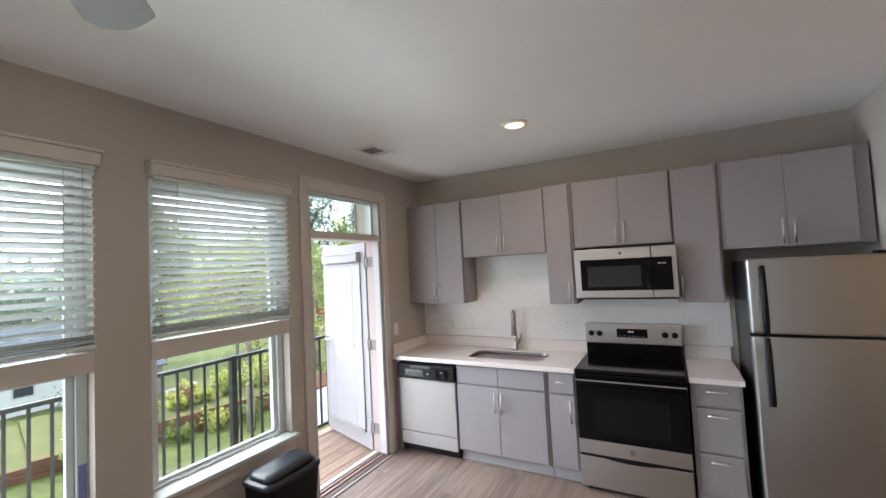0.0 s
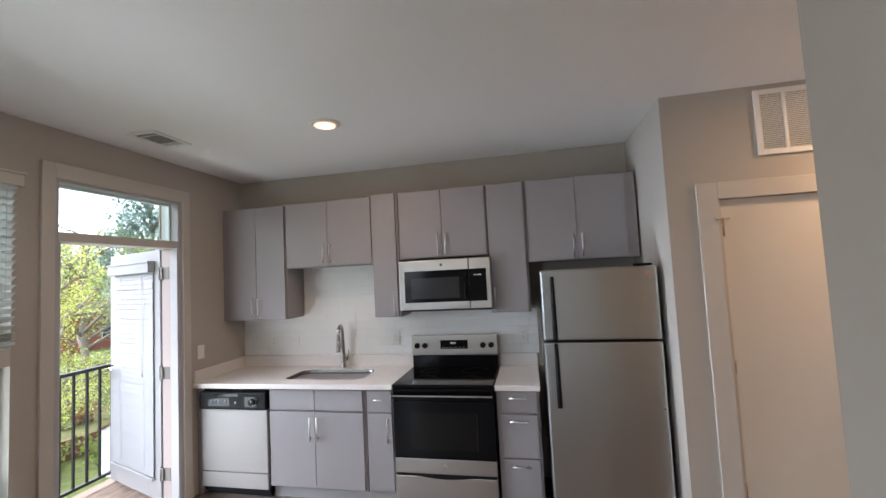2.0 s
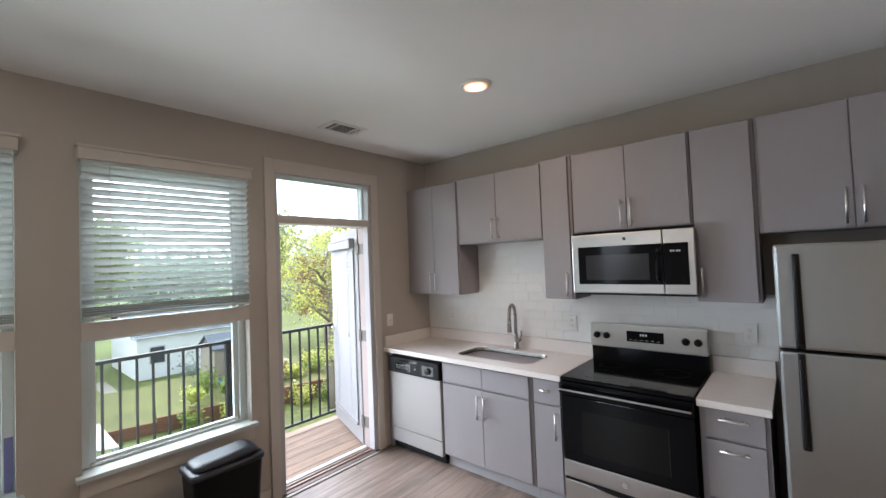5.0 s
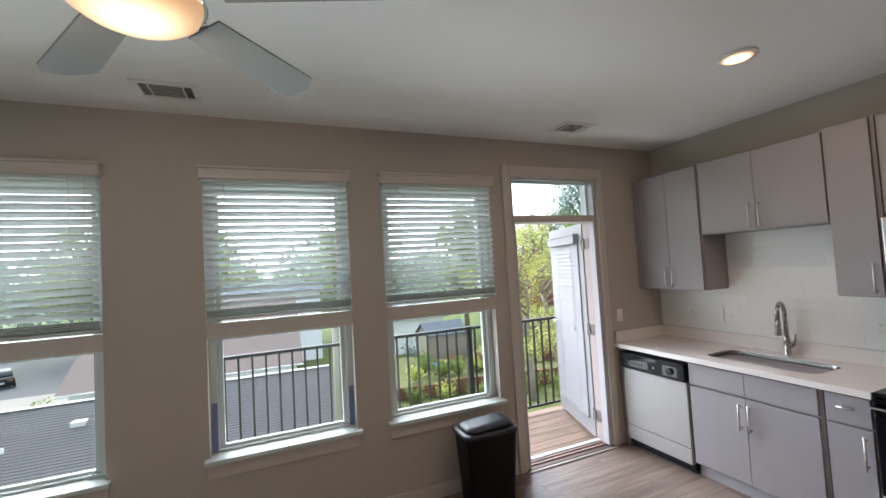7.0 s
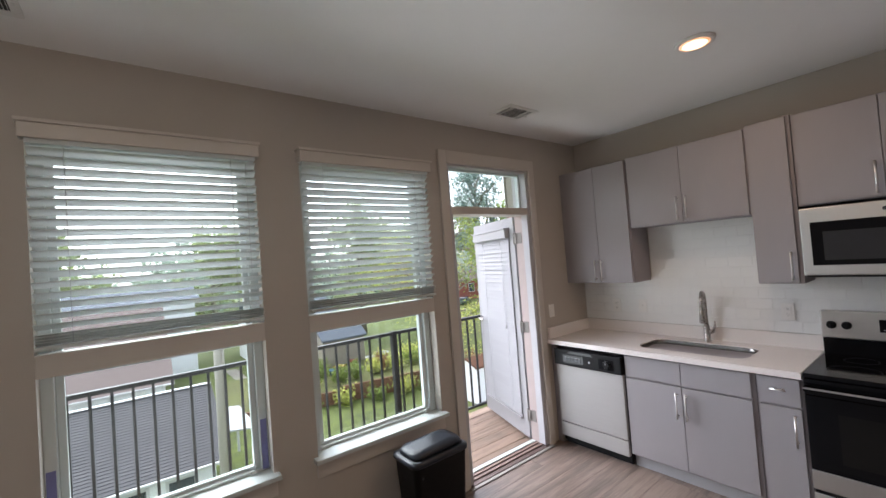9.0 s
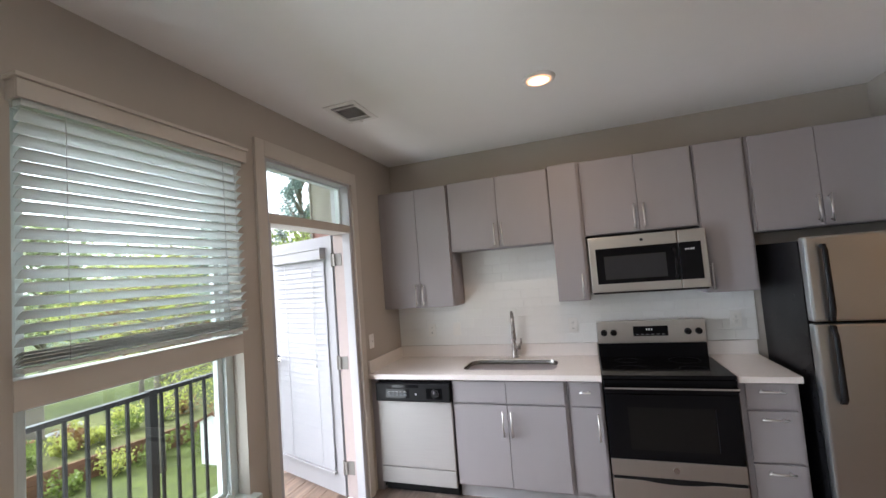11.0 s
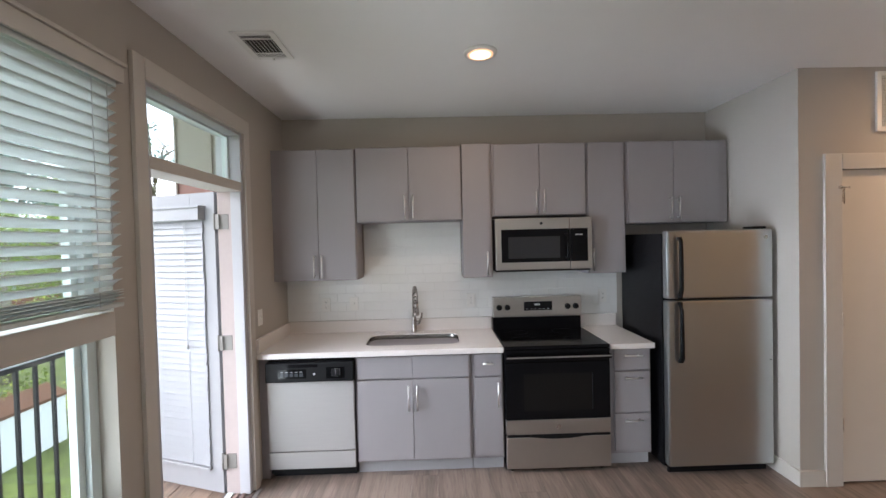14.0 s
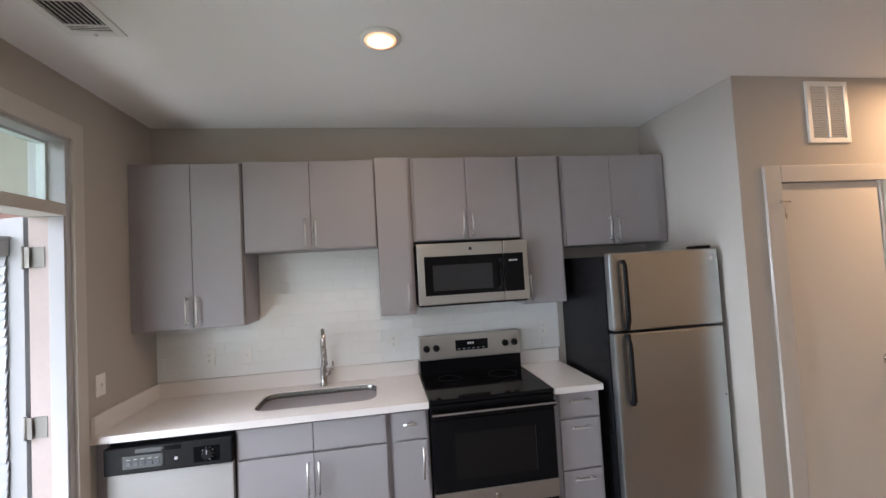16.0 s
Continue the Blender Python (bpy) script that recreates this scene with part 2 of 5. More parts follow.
LEDRIM = glowing("warm_led_rim", (1.0, 0.42, 0.14), 0.16)
DIGIT = glowing("display_digits", (0.8, 0.95, 1.0), 0.02)
FLOORWOOD = wood("oak_vinyl_plank", (0.25, 0.196, 0.164), (0.075, 0.058, 0.049), "y", 0.33, 1.0, 0.45)
DECKWOOD = wood("weathered_deck_board", (0.26, 0.185, 0.135), (0.11, 0.078, 0.056), "y", 0.75, 1.4, 0.5)


# ---- builders ----
def block(bm, x0, x1, y0, y1, z0, z1, bevel=0.0):
    vs = [bm.verts.new((x, y, z)) for x in (x0, x1) for y in (y0, y1) for z in (z0, z1)]
    fs = [bm.faces.new([vs[i] for i in f]) for f in ((0, 1, 3, 2), (4, 6, 7, 5), (0, 4, 5, 1), (2, 3, 7, 6), (0, 2, 6, 4), (1, 5, 7, 3))]
    if bevel:
        edges = list({e for f in fs for e in f.edges})
        bmesh.ops.bevel(bm, geom=edges, offset=bevel, segments=2, affect="EDGES", profile=0.6)
    return bm


def box(x0, x1, y0, y1, z0, z1, bevel=0.0):
    return block(bmesh.new(), x0, x1, y0, y1, z0, z1, bevel)


def tube(bm, path, radius, sides=10, closed_ends=True):
    """A round bar along a path; radius is a number or one for each point."""
    path = [Vector(p) for p in path]
    rings, up = [], Vector((0, 0, 1))
    for i, p in enumerate(path):
        d = (path[min(i + 1, len(path) - 1)] - path[max(i - 1, 0)]).normalized()
        side = d.cross(up)
        if side.length < 0.05:
            side = d.cross(Vector((0, 1, 0)))
        side.normalize()
        over = side.cross(d).normalized()
        r = radius[i] if isinstance(radius, (list, tuple)) else radius
        rings.append([bm.verts.new(p + r * (math.cos(a) * side + math.sin(a) * over)) for a in (2 * math.pi * k / sides for k in range(sides))])
    for a, b in zip(rings, rings[1:]):
        for k in range(sides):
            f = bm.faces.new((a[k], a[(k + 1) % sides], b[(k + 1) % sides], b[k]))
            f.smooth = True
    if closed_ends:
        bm.faces.new(rings[0][::-1])
        bm.faces.new(rings[-1])
    return bm


def lathe(bm, profile, centre=(0, 0, 0), sides=32):
    """A turned shape: (radius, height) pairs about the upright axis."""
    cx, cy, cz = centre
    rings = []
    for r, h in profile:
        rings.append([bm.verts.new((cx + r * math.cos(2 * math.pi * k / sides), cy + r * math.sin(2 * math.pi * k / sides), cz + h)) for k in range(sides)])
    for a, b in zip(rings, rings[1:]):
        for k in range(sides):
            f = bm.faces.new((a[k], a[(k + 1) % sides], b[(k + 1) % sides], b[k]))
            f.smooth = True
    bm.faces.new(rings[0][::-1])
    bm.faces.new(rings[-1])
    return bm


def disc(p, axis, radius, depth, sides=20):
    """A short round block whose axis points along x, y or z."""
    q = list(p)
    q["xyz".index(axis)] += depth
    return tube(bmesh.new(), [p, q], radius, sides)


def mesh_of(name, bm, mat):
    bmesh.ops.recalc_face_normals(bm, faces=bm.faces)
    me = bpy.data.meshes.new(name)
    bm.to_mesh(me)
    bm.free()
    me.materials.append(mat)
    return me


def part(name, bm, mat, parent, label=""):
    ob = new(name, mesh_of(name, bm, mat))
    ob.parent = parent
    return tagged(ob, label)


def piece(name, me, parent, place=(0, 0, 0)):
    ob = new(name, me)
    ob.parent = parent
    ob.location = place
    return ob


def thing(name, place, label, category, group="", kind=""):
    ob = new(name)
    ob.empty_display_size = 0.1
    ob.location = place
    return tagged(ob, label, category, group, kind)


def solid(name, bm, mat, label, category, kind="structure"):
    return tagged(new(name, mesh_of(name, bm, mat)), label, category, kind=kind)


def wall_with_holes(axis, a0, a1, z0, z1, t0, t1, holes):
    """A wall along x or y from a0 to a1, thick from t0 to t1, with openings (a0, a1, z0, z1) cut right through."""
    bm = bmesh.new()
    cuts_a = sorted({a0, a1, *[h[0] for h in holes], *[h[1] for h in holes]})
    cuts_z = sorted({z0, z1, *[h[2] for h in holes], *[h[3] for h in holes]})
    na, nz = len(cuts_a) - 1, len(cuts_z) - 1

    def full(i, j):
        if not (0 <= i < na and 0 <= j < nz):
            return False
        a, z = (cuts_a[i] + cuts_a[i + 1]) / 2, (cuts_z[j] + cuts_z[j + 1]) / 2
        return not any(h[0] < a < h[1] and h[2] < z < h[3] for h in holes)

    def at(a, t, z):
        return bm.verts.new((a, t, z) if axis == "x" else (t, a, z))

    for i in range(na):
        for j in range(nz):
            if not full(i, j):
                continue
            a, b, c, d = cuts_a[i], cuts_a[i + 1], cuts_z[j], cuts_z[j + 1]
            for t in (t0, t1):
                bm.faces.new([at(a, t, c), at(b, t, c), at(b, t, d), at(a, t, d)])
            for di, dj, p, q in ((-1, 0, (a, c), (a, d)), (1, 0, (b, c), (b, d)), (0, -1, (a, c), (b, c)), (0, 1, (a, d), (b, d))):
                if not full(i + di, j + dj):
                    bm.faces.new([at(p[0], t0, p[1]), at(p[0], t1, p[1]), at(q[0], t1, q[1]), at(q[0], t0, q[1])])
    bmesh.ops.remove_doubles(bm, verts=bm.verts, dist=1e-5)
    return bm


# ---- the room ----
XW, YN, TOP = 0.02, -0.04, 2.745        # window wall, kitchen wall, ceiling
XF, YH = 3.68, -0.945                   # fridge recess side, hall wall
XE, YE = 3.48, -2.57                    # living room's east wall and where it ends
YS, XH = -7.0, 6.2
TOUT = 0.16                             # outer wall thickness
# the last window is added, never in view, to hold a fill lamp
WIN = [(-3.965, -3.07), (-2.825, -1.92), (-5.37, -4.475), (-6.87, -5.975)]
SILL, BAND0, BAND1, HEAD = 0.60, 1.338, 1.436, 2.345
DOOR_Y0, DOOR_Y1, MULL, TRANS = -1.720, -0.790, 2.072, 2.425

floor = solid("floor", box(XW - TOUT, XH, YS, YN, -0.2, -0.012), GROUT, "wood-look plank floor of the living room and kitchen", "floor")
ceiling = solid("ceiling", box(XW - TOUT, XH, YS, YN + 0.12, TOP, TOP + 0.15), CEIL, "flat white painted ceiling", "ceiling")
holes = [(a, b, SILL, HEAD) for a, b in WIN] + [(DOOR_Y0, DOOR_Y1, -0.012, TRANS + 0.02)]
wall_west = solid("wall_west", wall_with_holes("y", YS, YN + 0.12, -0.2, TOP, XW - TOUT, XW, holes), WALL, "greige painted wall with windows and balcony door", "wall")
wall_north = solid("wall_north", box(XW, XF + 0.12, YN, YN + 0.12, -0.2, TOP), WALL, "greige painted kitchen wall with white tile backsplash", "wall")
solid("wall_recess", box(XF, XF + 0.12, YH + 0.12, YN, -0.012, TOP), WALL, "greige wall beside the fridge", "wall")
DX0, DX1, DZ = 3.953, 4.715, 2.085
solid("wall_hall", wall_with_holes("x", XF, XH, -0.012, TOP, YH, YH + 0.12, [(DX0, DX1, -0.012, DZ)]), WALL, "greige hall wall with a closed door", "wall")
solid("wall_closet", box(XF + 0.13, XH, YH + 0.55, YH + 0.65, -0.012, TOP), WALL, "plain wall behind the hall door", "wall")
solid("wall_east", box(XE, XE + 0.12, YS, YE, -0.012, TOP), WALL, "greige wall end lit from the windows", "wall")
solid("wall_hall_south", box(XE + 0.12, XH, YE - 0.12, YE, -0.012, TOP), WALL, "greige hall wall", "wall")
solid("wall_hall_end", box(XH, XH + 0.12, YS, YN, -0.012, TOP), WALL, "plain wall that ends the hall", "wall")
solid("wall_south", box(XW - TOUT, XH, YS - 0.12, YS, -0.012, TOP), WALL, "plain wall behind the walk", "wall")


def skirting(x0, x1, y0, y1):
    return solid("baseboard", box(x0, x1, y0, y1, 0, 0.105, 0.003), TRIM, "white painted baseboard", "baseboard")


for a, b in ((YS, DOOR_Y0 - 0.082), ):
    skirting(XW, XW + 0.014, a, b)
skirting(XW, XW + 0.014, -0.735, -0.70)
skirting(XF - 0.014, XF, YH - 0.014, YN - 0.02)
skirting(XF, DX0 - 0.115, YH - 0.014, YH)
skirting(DX1 + 0.115, XH, YH - 0.014, YH)
skirting(XE - 0.014, XE, YS, YE)


# ---- windows ----
def window(number, y0, y1, taped):
    w = y1 - y0
    ob = thing(f"window_{number}", (XW, (y0 + y1) / 2, SILL), "white vinyl double window in a deep painted recess, half covered by a blind", "window", "windows of the west wall", "structure")
    h, xo = w / 2, -TOUT
    bl, bh, top = BAND0 - SILL, BAND1 - SILL, HEAD - SILL
    part("mullion_board", box(-0.068, 0.004, -h, h, bl, bh, 0.004), TRIM, ob, "painted horizontal rail between the sashes")
    # greenish white of the sill stands in for light off the lawn
    part("window_sill", box(-0.11, 0.055, -h - 0.028, h + 0.028, -0.004, 0.022, 0.005), VINYL, ob, "white painted sill board")
    part("apron", box(0.0, 0.016, -h - 0.012, h + 0.012, -0.096, -0.006, 0.003), TRIM, ob)
    for z0, z1 in ((0.024, bl + 0.038), (bh - 0.054, top)):
        fr = bmesh.new()
        for a in (-h, h - 0.045):
            block(fr, xo + 0.015, xo + 0.085, a, a + 0.045, z0, z1, 0.003)
        block(fr, xo + 0.015, xo + 0.085, -h + 0.045, h - 0.045, z0, z0 + 0.013, 0.003)
        block(fr, xo + 0.015, xo + 0.085, -h + 0.045, h - 0.045, z1 - 0.035, z1, 0.003)
        frame_ob = part("window_frame", fr, VINYL, ob)
        sash = bmesh.new()
        for a in (-h + 0.046, h - 0.076):
            block(sash, xo + 0.03, xo + 0.062, a, a + 0.03, z0 + 0.0135, z1 - 0.036, 0.003)
        block(sash, xo + 0.03, xo + 0.062, -h + 0.076, h - 0.076, z0 + 0.0135, z0 + 0.031, 0.003)
        block(sash, xo + 0.03, xo + 0.062, -h + 0.076, h - 0.076, z1 - 0.06, z1 - 0.036, 0.003)
        part("sash", sash, VINYL, ob)
        pane = part("pane", box(xo + 0.043, xo + 0.049, -h + 0.074, h - 0.074, z0 + 0.029, z1 - 0.058), PANE, ob, "clear window glass")
        pane.visible_shadow = False
    latch = bmesh.new()
    block(latch, xo + 0.086, xo + 0.10, h - 0.10, h - 0.06, 0.026, 0.045, 0.003)
    tube(latch, [(xo + 0.095, h - 0.08, 0.045), (xo + 0.105, h - 0.075, 0.07)], 0.006, 8)
    part("latch", latch, VINYL, ob)
    if taped:
        for s in (-1, 1):
            part("tape", box(xo + 0.0862, xo + 0.0875, s * (h - 0.022) - 0.016, s * (h - 0.022) + 0.016, 0.03, 0.33 if s < 0 else 0.30), TAPE, ob, "strip of blue masking tape")
    return ob


def blind(y0, y1, z_low, tilt, seed):
    """Horizontal slats on cords under a valance; the room edge of each slat stands higher."""
    rnd = random.Random(seed)
    w = y1 - y0 - 0.012
    top = HEAD - 0.03
    ob = thing("window_blind", (XW, (y0 + y1) / 2, z_low), "white horizontal slatted blind lowered over the upper sash", "blind", "window blinds")
    h = w / 2
    val = bmesh.new()
    block(val, 0.055, 0.068, -h - 0.018, h + 0.018, HEAD - 0.012 - z_low, HEAD + 0.052 - z_low, 0.004)
    for a in (-h - 0.018, h + 0.006):
        block(val, 0.0005, 0.0545, a, a + 0.012, HEAD - 0.012 - z_low, HEAD + 0.052 - z_low, 0.003)
    block(val, 0.0005, 0.078, -h - 0.026, h + 0.026, HEAD + 0.0525 - z_low, HEAD + 0.068 - z_low, 0.004)
    part("valance", val, TRIM, ob, "painted wooden valance")
    part("head_rail", box(0.001, 0.048, -h, h, top - z_low, top + 0.045 - z_low, 0.002), VINYL, ob)
    pitch, wide = 0.0435, 0.050
    levels, z = [], top - 0.024
    while z > z_low + 0.075:
        levels.append((z, -tilt + rnd.uniform(-2.0, 2.0)))
        z -= pitch
    z = z_low + 0.026
    for k in range(4):
        levels.append((z + k * 0.011, -20 + rnd.uniform(-4, 4)))
    me = None
    for z, turn in levels:
        if me is None:
            bm = bmesh.new()
            xs = (-0.5, -0.25, 0, 0.25, 0.5)
            rows = []
            for face in (1, -1):
                rows.append([[bm.verts.new((wide * u, v, 0.0015 * face + 0.003 * (1 - 4 * u * u))) for u in xs] for v in (-h, h)])
            for lo, hi in (rows[0], rows[1]):
                for k in range(4):
                    bm.faces.new((lo[k], lo[k + 1], hi[k + 1], hi[k]))
            (a, b), (c, d) = rows
            for k in range(4):
                bm.faces.new((a[k], a[k + 1], c[k + 1], c[k]))
                bm.faces.new((b[k], b[k + 1], d[k + 1], d[k]))
            for k in (0, 4):
                bm.faces.new((a[k], b[k], d[k], c[k]))
            me = mesh_of("slat", bm, SLAT)
        s = piece("slat", me, ob, (0.023, rnd.uniform(-0.002, 0.002), z - z_low))
        s.rotation_euler = (radians(rnd.uniform(-0.12, 0.12)), radians(turn), 0)
    part("bottom_rail", box(-0.003, 0.047, -h, h, 0.0, 0.016, 0.004), SLAT, ob)
    for y in (-h + 0.12, h - 0.12, h - 0.05):
        low = 0.012 if y < h - 0.06 else 0.25
        part("cord", tube(bmesh.new(), [(0.050, y, top - z_low), (0.050, y, low)], 0.0012, 5), WHITE, ob)
    return ob


for i, (a, b) in enumerate(WIN):
    window(i + 1, a, b, i == 0)
    if i < 3:
        blind(a, b, BAND1 + (0.020, 0.020, 0.012)[i], (31, 34, 40)[i], i)


# ---- balcony door ----
door_frame = thing("door_1", (XW, (DOOR_Y0 + DOOR_Y1) / 2, 0), "white balcony door frame with a glazed transom above", "door frame", kind="structure")
hw = (DOOR_Y1 - DOOR_Y0) / 2
cas = 0.072
for s in (-1, 1):
    a, b = sorted((s * hw, s * (hw + cas)))
    part("casing", box(0, 0.02, a, b, 0, TRANS + 0.100, 0.003), TRIM, door_frame, "flat painted casing")
    a, b = sorted((s * hw, s * (hw - 0.03)))
    part("jamb", box(-TOUT, 0.002, a, b, 0.0, TRANS, 0.003), WHITE, door_frame, "white painted jamb")
part("head_casing", box(0, 0.022, -hw, hw, TRANS + 0.005, TRANS + 0.100, 0.003), TRIM, door_frame)
part("head_jamb", box(-TOUT, 0.001, -hw, hw, TRANS - 0.012, TRANS + 0.018, 0.002), WHITE, door_frame)
part("transom_bar", box(-TOUT, 0.004, -hw + 0.03, hw - 0.03, MULL - 0.030, MULL + 0.030, 0.004), TRIM, door_frame, "painted bar under the transom")
tf = bmesh.new()
for a in (-hw + 0.0305, hw - 0.0425):
    block(tf, -0.115, -0.075, a, a + 0.012, MULL + 0.0305, TRANS - 0.013, 0.002)
block(tf, -0.115, -0.075, -hw + 0.043, hw - 0.043, TRANS - 0.026, TRANS - 0.013, 0.002)
block(tf, -0.115, -0.075, -hw + 0.043, hw - 0.043, MULL + 0.0305, MULL + 0.040, 0.002)
part("transom_frame", tf, VINYL, door_frame)
pane = part("pane", box(-0.098, -0.092, -hw + 0.042, hw - 0.042, MULL + 0.039, TRANS - 0.025), PANE, door_frame, "clear transom glass")
pane.visible_shadow = False
for z in (0.235, 1.035, 1.845):
    part("hinge_plate", box(-TOUT + 0.006, -TOUT + 0.070, hw - 0.0345, hw - 0.0313, z - 0.05, z + 0.05, 0.001), HINGE, door_frame, "satin hinge plate")
part("jamb_edge", box(-TOUT, -0.0685, hw - 0.0312, hw - 0.0302, 0.012, MULL - 0.031), material("primed_jamb_edge", (0.44, 0.37, 0.35), 0.6, vary=0.06, scale=8), door_frame, "pinkish primed edge")
for s in (-1, 1):
    a, b = sorted((s * (hw - 0.0302), s * (hw - 0.043)))
    part("door_stop", box(-0.068, 0.0005, a, b, 0.013, MULL - 0.031, 0.003), WHITE, door_frame, "white painted door stop")
part("threshold", box(-TOUT - 0.02, 0.02, -hw, hw, -0.011, 0.012, 0.004), material("bronze_threshold", (0.12, 0.085, 0.075), 0.45, 0.4, vary=0.08, scale=20), door_frame, "dark metal threshold")
part("threshold_lip", box(-TOUT + 0.002, -TOUT + 0.044, -hw + 0.031, hw - 0.031, 0.0125, 0.020, 0.003), VINYL, door_frame, "pale aluminium outer lip")
RIB = material("reddish_wood_rib", (0.20, 0.135, 0.115), 0.5, vary=0.08, scale=20)
for x0, x1 in ((-0.094, -0.072), (-0.052, -0.026)):
    part("threshold_rib", box(x0, x1, -hw + 0.044, hw - 0.044, 0.0125, 0.021, 0.003), RIB, door_frame)
part("threshold_strip", box(0.0205, 0.052, -hw - 0.02, hw + 0.02, -0.001, 0.008, 0.003), HINGE, door_frame, "pale metal transition strip")

# the leaf stands open past a right angle, hinged on the outside
leaf = thing("balcony_door", (XW - TOUT - 0.022, DOOR_Y1 - 0.03, 0.015), "white glazed door standing open onto the balcony, with a closed blind on it", "door")
leaf.rotation_euler = (0, 0, radians(-18.5))
LW, LH, LT = 0.91, 2.03, 0.044
rails = bmesh.new()
for a, b, c, d in ((-0.21, 0, 0, LH), (-LW, -LW + 0.14, 0, LH), (-LW + 0.14, -0.21, 0, 0.20), (-LW + 0.14, -0.21, LH - 0.14, LH)):
    block(rails, a, b, 0, LT, c, d, 0.002)
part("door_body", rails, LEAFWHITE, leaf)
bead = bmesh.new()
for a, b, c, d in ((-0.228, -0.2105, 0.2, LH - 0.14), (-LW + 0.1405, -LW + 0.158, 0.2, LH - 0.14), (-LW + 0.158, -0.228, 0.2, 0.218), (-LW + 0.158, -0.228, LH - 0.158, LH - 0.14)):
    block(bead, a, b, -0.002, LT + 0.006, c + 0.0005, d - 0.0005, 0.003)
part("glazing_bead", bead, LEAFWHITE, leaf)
p = part("pane", box(-LW + 0.15, -0.22, 0.019, 0.025, 0.21, LH - 0.15), PANE, leaf, "clear door glass")
p.visible_shadow = False
for z in (0.22, 1.02, 1.83):
    hinge = bmesh.new()
    block(hinge, 0.001, 0.004, 0.0, 0.040, z - 0.05, z + 0.05)
    block(hinge, 0.004, 0.040, -0.006, -0.003, z - 0.05, z + 0.05)
    tube(hinge, [(0.004, -0.006, z - 0.055), (0.004, -0.006, z + 0.055)], 0.007, 10)
    part("hinge", hinge, HINGE, leaf, "satin nickel hinge")
knob = bmesh.new()
tube(knob, [(-LW + 0.07, -0.001, 1.0), (-LW + 0.07, -0.045, 1.0)], 0.011, 12)
tube(knob, [(-LW + 0.07, -0.045, 1.0), (-LW + 0.18, -0.05, 1.0)], 0.009, 12)
tube(knob, [(-LW + 0.07, -0.0005, 1.0), (-LW + 0.07, -0.008, 1.0)], 0.032, 20)
part("door_handle", knob, NICKEL, leaf)

dblind = thing("door_blind", (XW - TOUT - 0.022, DOOR_Y1 - 0.03, 0.015), "white slatted blind closed against the open balcony door", "blind")
dblind.rotation_euler = leaf.rotation_euler
bv = bmesh.new()
block(bv, -0.83, -0.080, -0.055, -0.0025, 1.845, 1.925, 0.004)
block(bv, -0.84, -0.070, -0.063, -0.0025, 1.9255, 1.94, 0.004)
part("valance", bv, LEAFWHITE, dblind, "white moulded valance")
sl = box(-0.82, -0.095, -0.0015, 0.0015, -0.025, 0.025, 0.0008)
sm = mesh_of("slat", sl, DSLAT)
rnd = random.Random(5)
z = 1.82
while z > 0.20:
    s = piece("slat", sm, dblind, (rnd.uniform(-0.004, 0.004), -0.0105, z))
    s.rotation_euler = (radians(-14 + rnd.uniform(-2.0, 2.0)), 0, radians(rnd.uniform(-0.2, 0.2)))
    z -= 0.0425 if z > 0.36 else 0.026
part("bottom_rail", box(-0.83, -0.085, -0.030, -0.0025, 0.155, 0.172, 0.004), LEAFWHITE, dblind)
for x in (-0.66, -0.24):
    part("cord", tube(bmesh.new(), [(x, -0.0185, 1.84), (x, -0.0185, 0.17)], 0.0012, 5), WHITE, dblind)
part("cord", tube(bmesh.new(), [(-0.235, -0.034, 1.84), (-0.235, -0.034, 1.02)], 0.0012, 5), WHITE, dblind)
part("cord_tassel", tube(bmesh.new(), [(-0.235, -0.034, 1.02), (-0.235, -0.034, 0.975)], [0.004, 0.007], 8), WHITE, dblind)

# ---- hall door ----
hd = thing("door_2", ((DX0 + DX1) / 2, YH, 0), "closed flat cream hall door in a wide flat casing", "door", kind="structure")
w = (DX1 - DX0) / 2
for s in (-1, 1):
    a, b = sorted((s * w, s * (w + 0.112)))
    part("casing", box(a, b, -0.018, 0, 0, DZ + 0.1, 0.003), TRIM, hd)
    a, b = sorted((s * w, s * (w - 0.016)))
    part("jamb", box(a, b, -0.002, 0.11, 0, DZ, 0.002), TRIM, hd)
part("head_casing", box(-w, w, -0.02, 0, DZ - 0.001, DZ + 0.1, 0.003), TRIM, hd)
slab = part("door_slab", box(-w + 0.019, w - 0.019, 0.012, 0.047, 0.012, DZ - 0.004, 0.002), CREAM, hd, "flat cream painted slab")
for z in (0.40, 1.10, 1.915):
    part("hinge", tube(bmesh.new(), [(-w + 0.016, 0.004, z - 0.045), (-w + 0.016, 0.004, z + 0.045)], 0.0065, 8), NICKEL, hd)
stop = bmesh.new()
tube(stop, [(-w - 0.02, -0.03, 1.965), (-w + 0.05, -0.018, 1.965)], 0.005, 8)
tube(stop, [(-w + 0.018, -0.012, 1.975), (-w + 0.018, -0.012, 1.86)], 0.004, 8)
tube(stop, [(-w - 0.02, -0.03, 1.965), (-w - 0.03, -0.03, 1.965)], 0.011, 10)
part("door_stop", stop, NICKEL, hd, "hinge-pin door stop")
lever = bmesh.new()
tube(lever, [(w - 0.075, 0.012, 0.964), (w - 0.075, 0.004, 0.964)], 0.03, 20)
tube(lever, [(w - 0.075, 0.004, 0.964), (w - 0.075, -0.05, 0.964)], 0.010, 10)
tube(lever, [(w - 0.075, -0.05, 0.964), (w - 0.185, -0.052, 0.964)], 0.009, 10)
part("door_handle", lever, NICKEL, hd, "satin nickel lever")

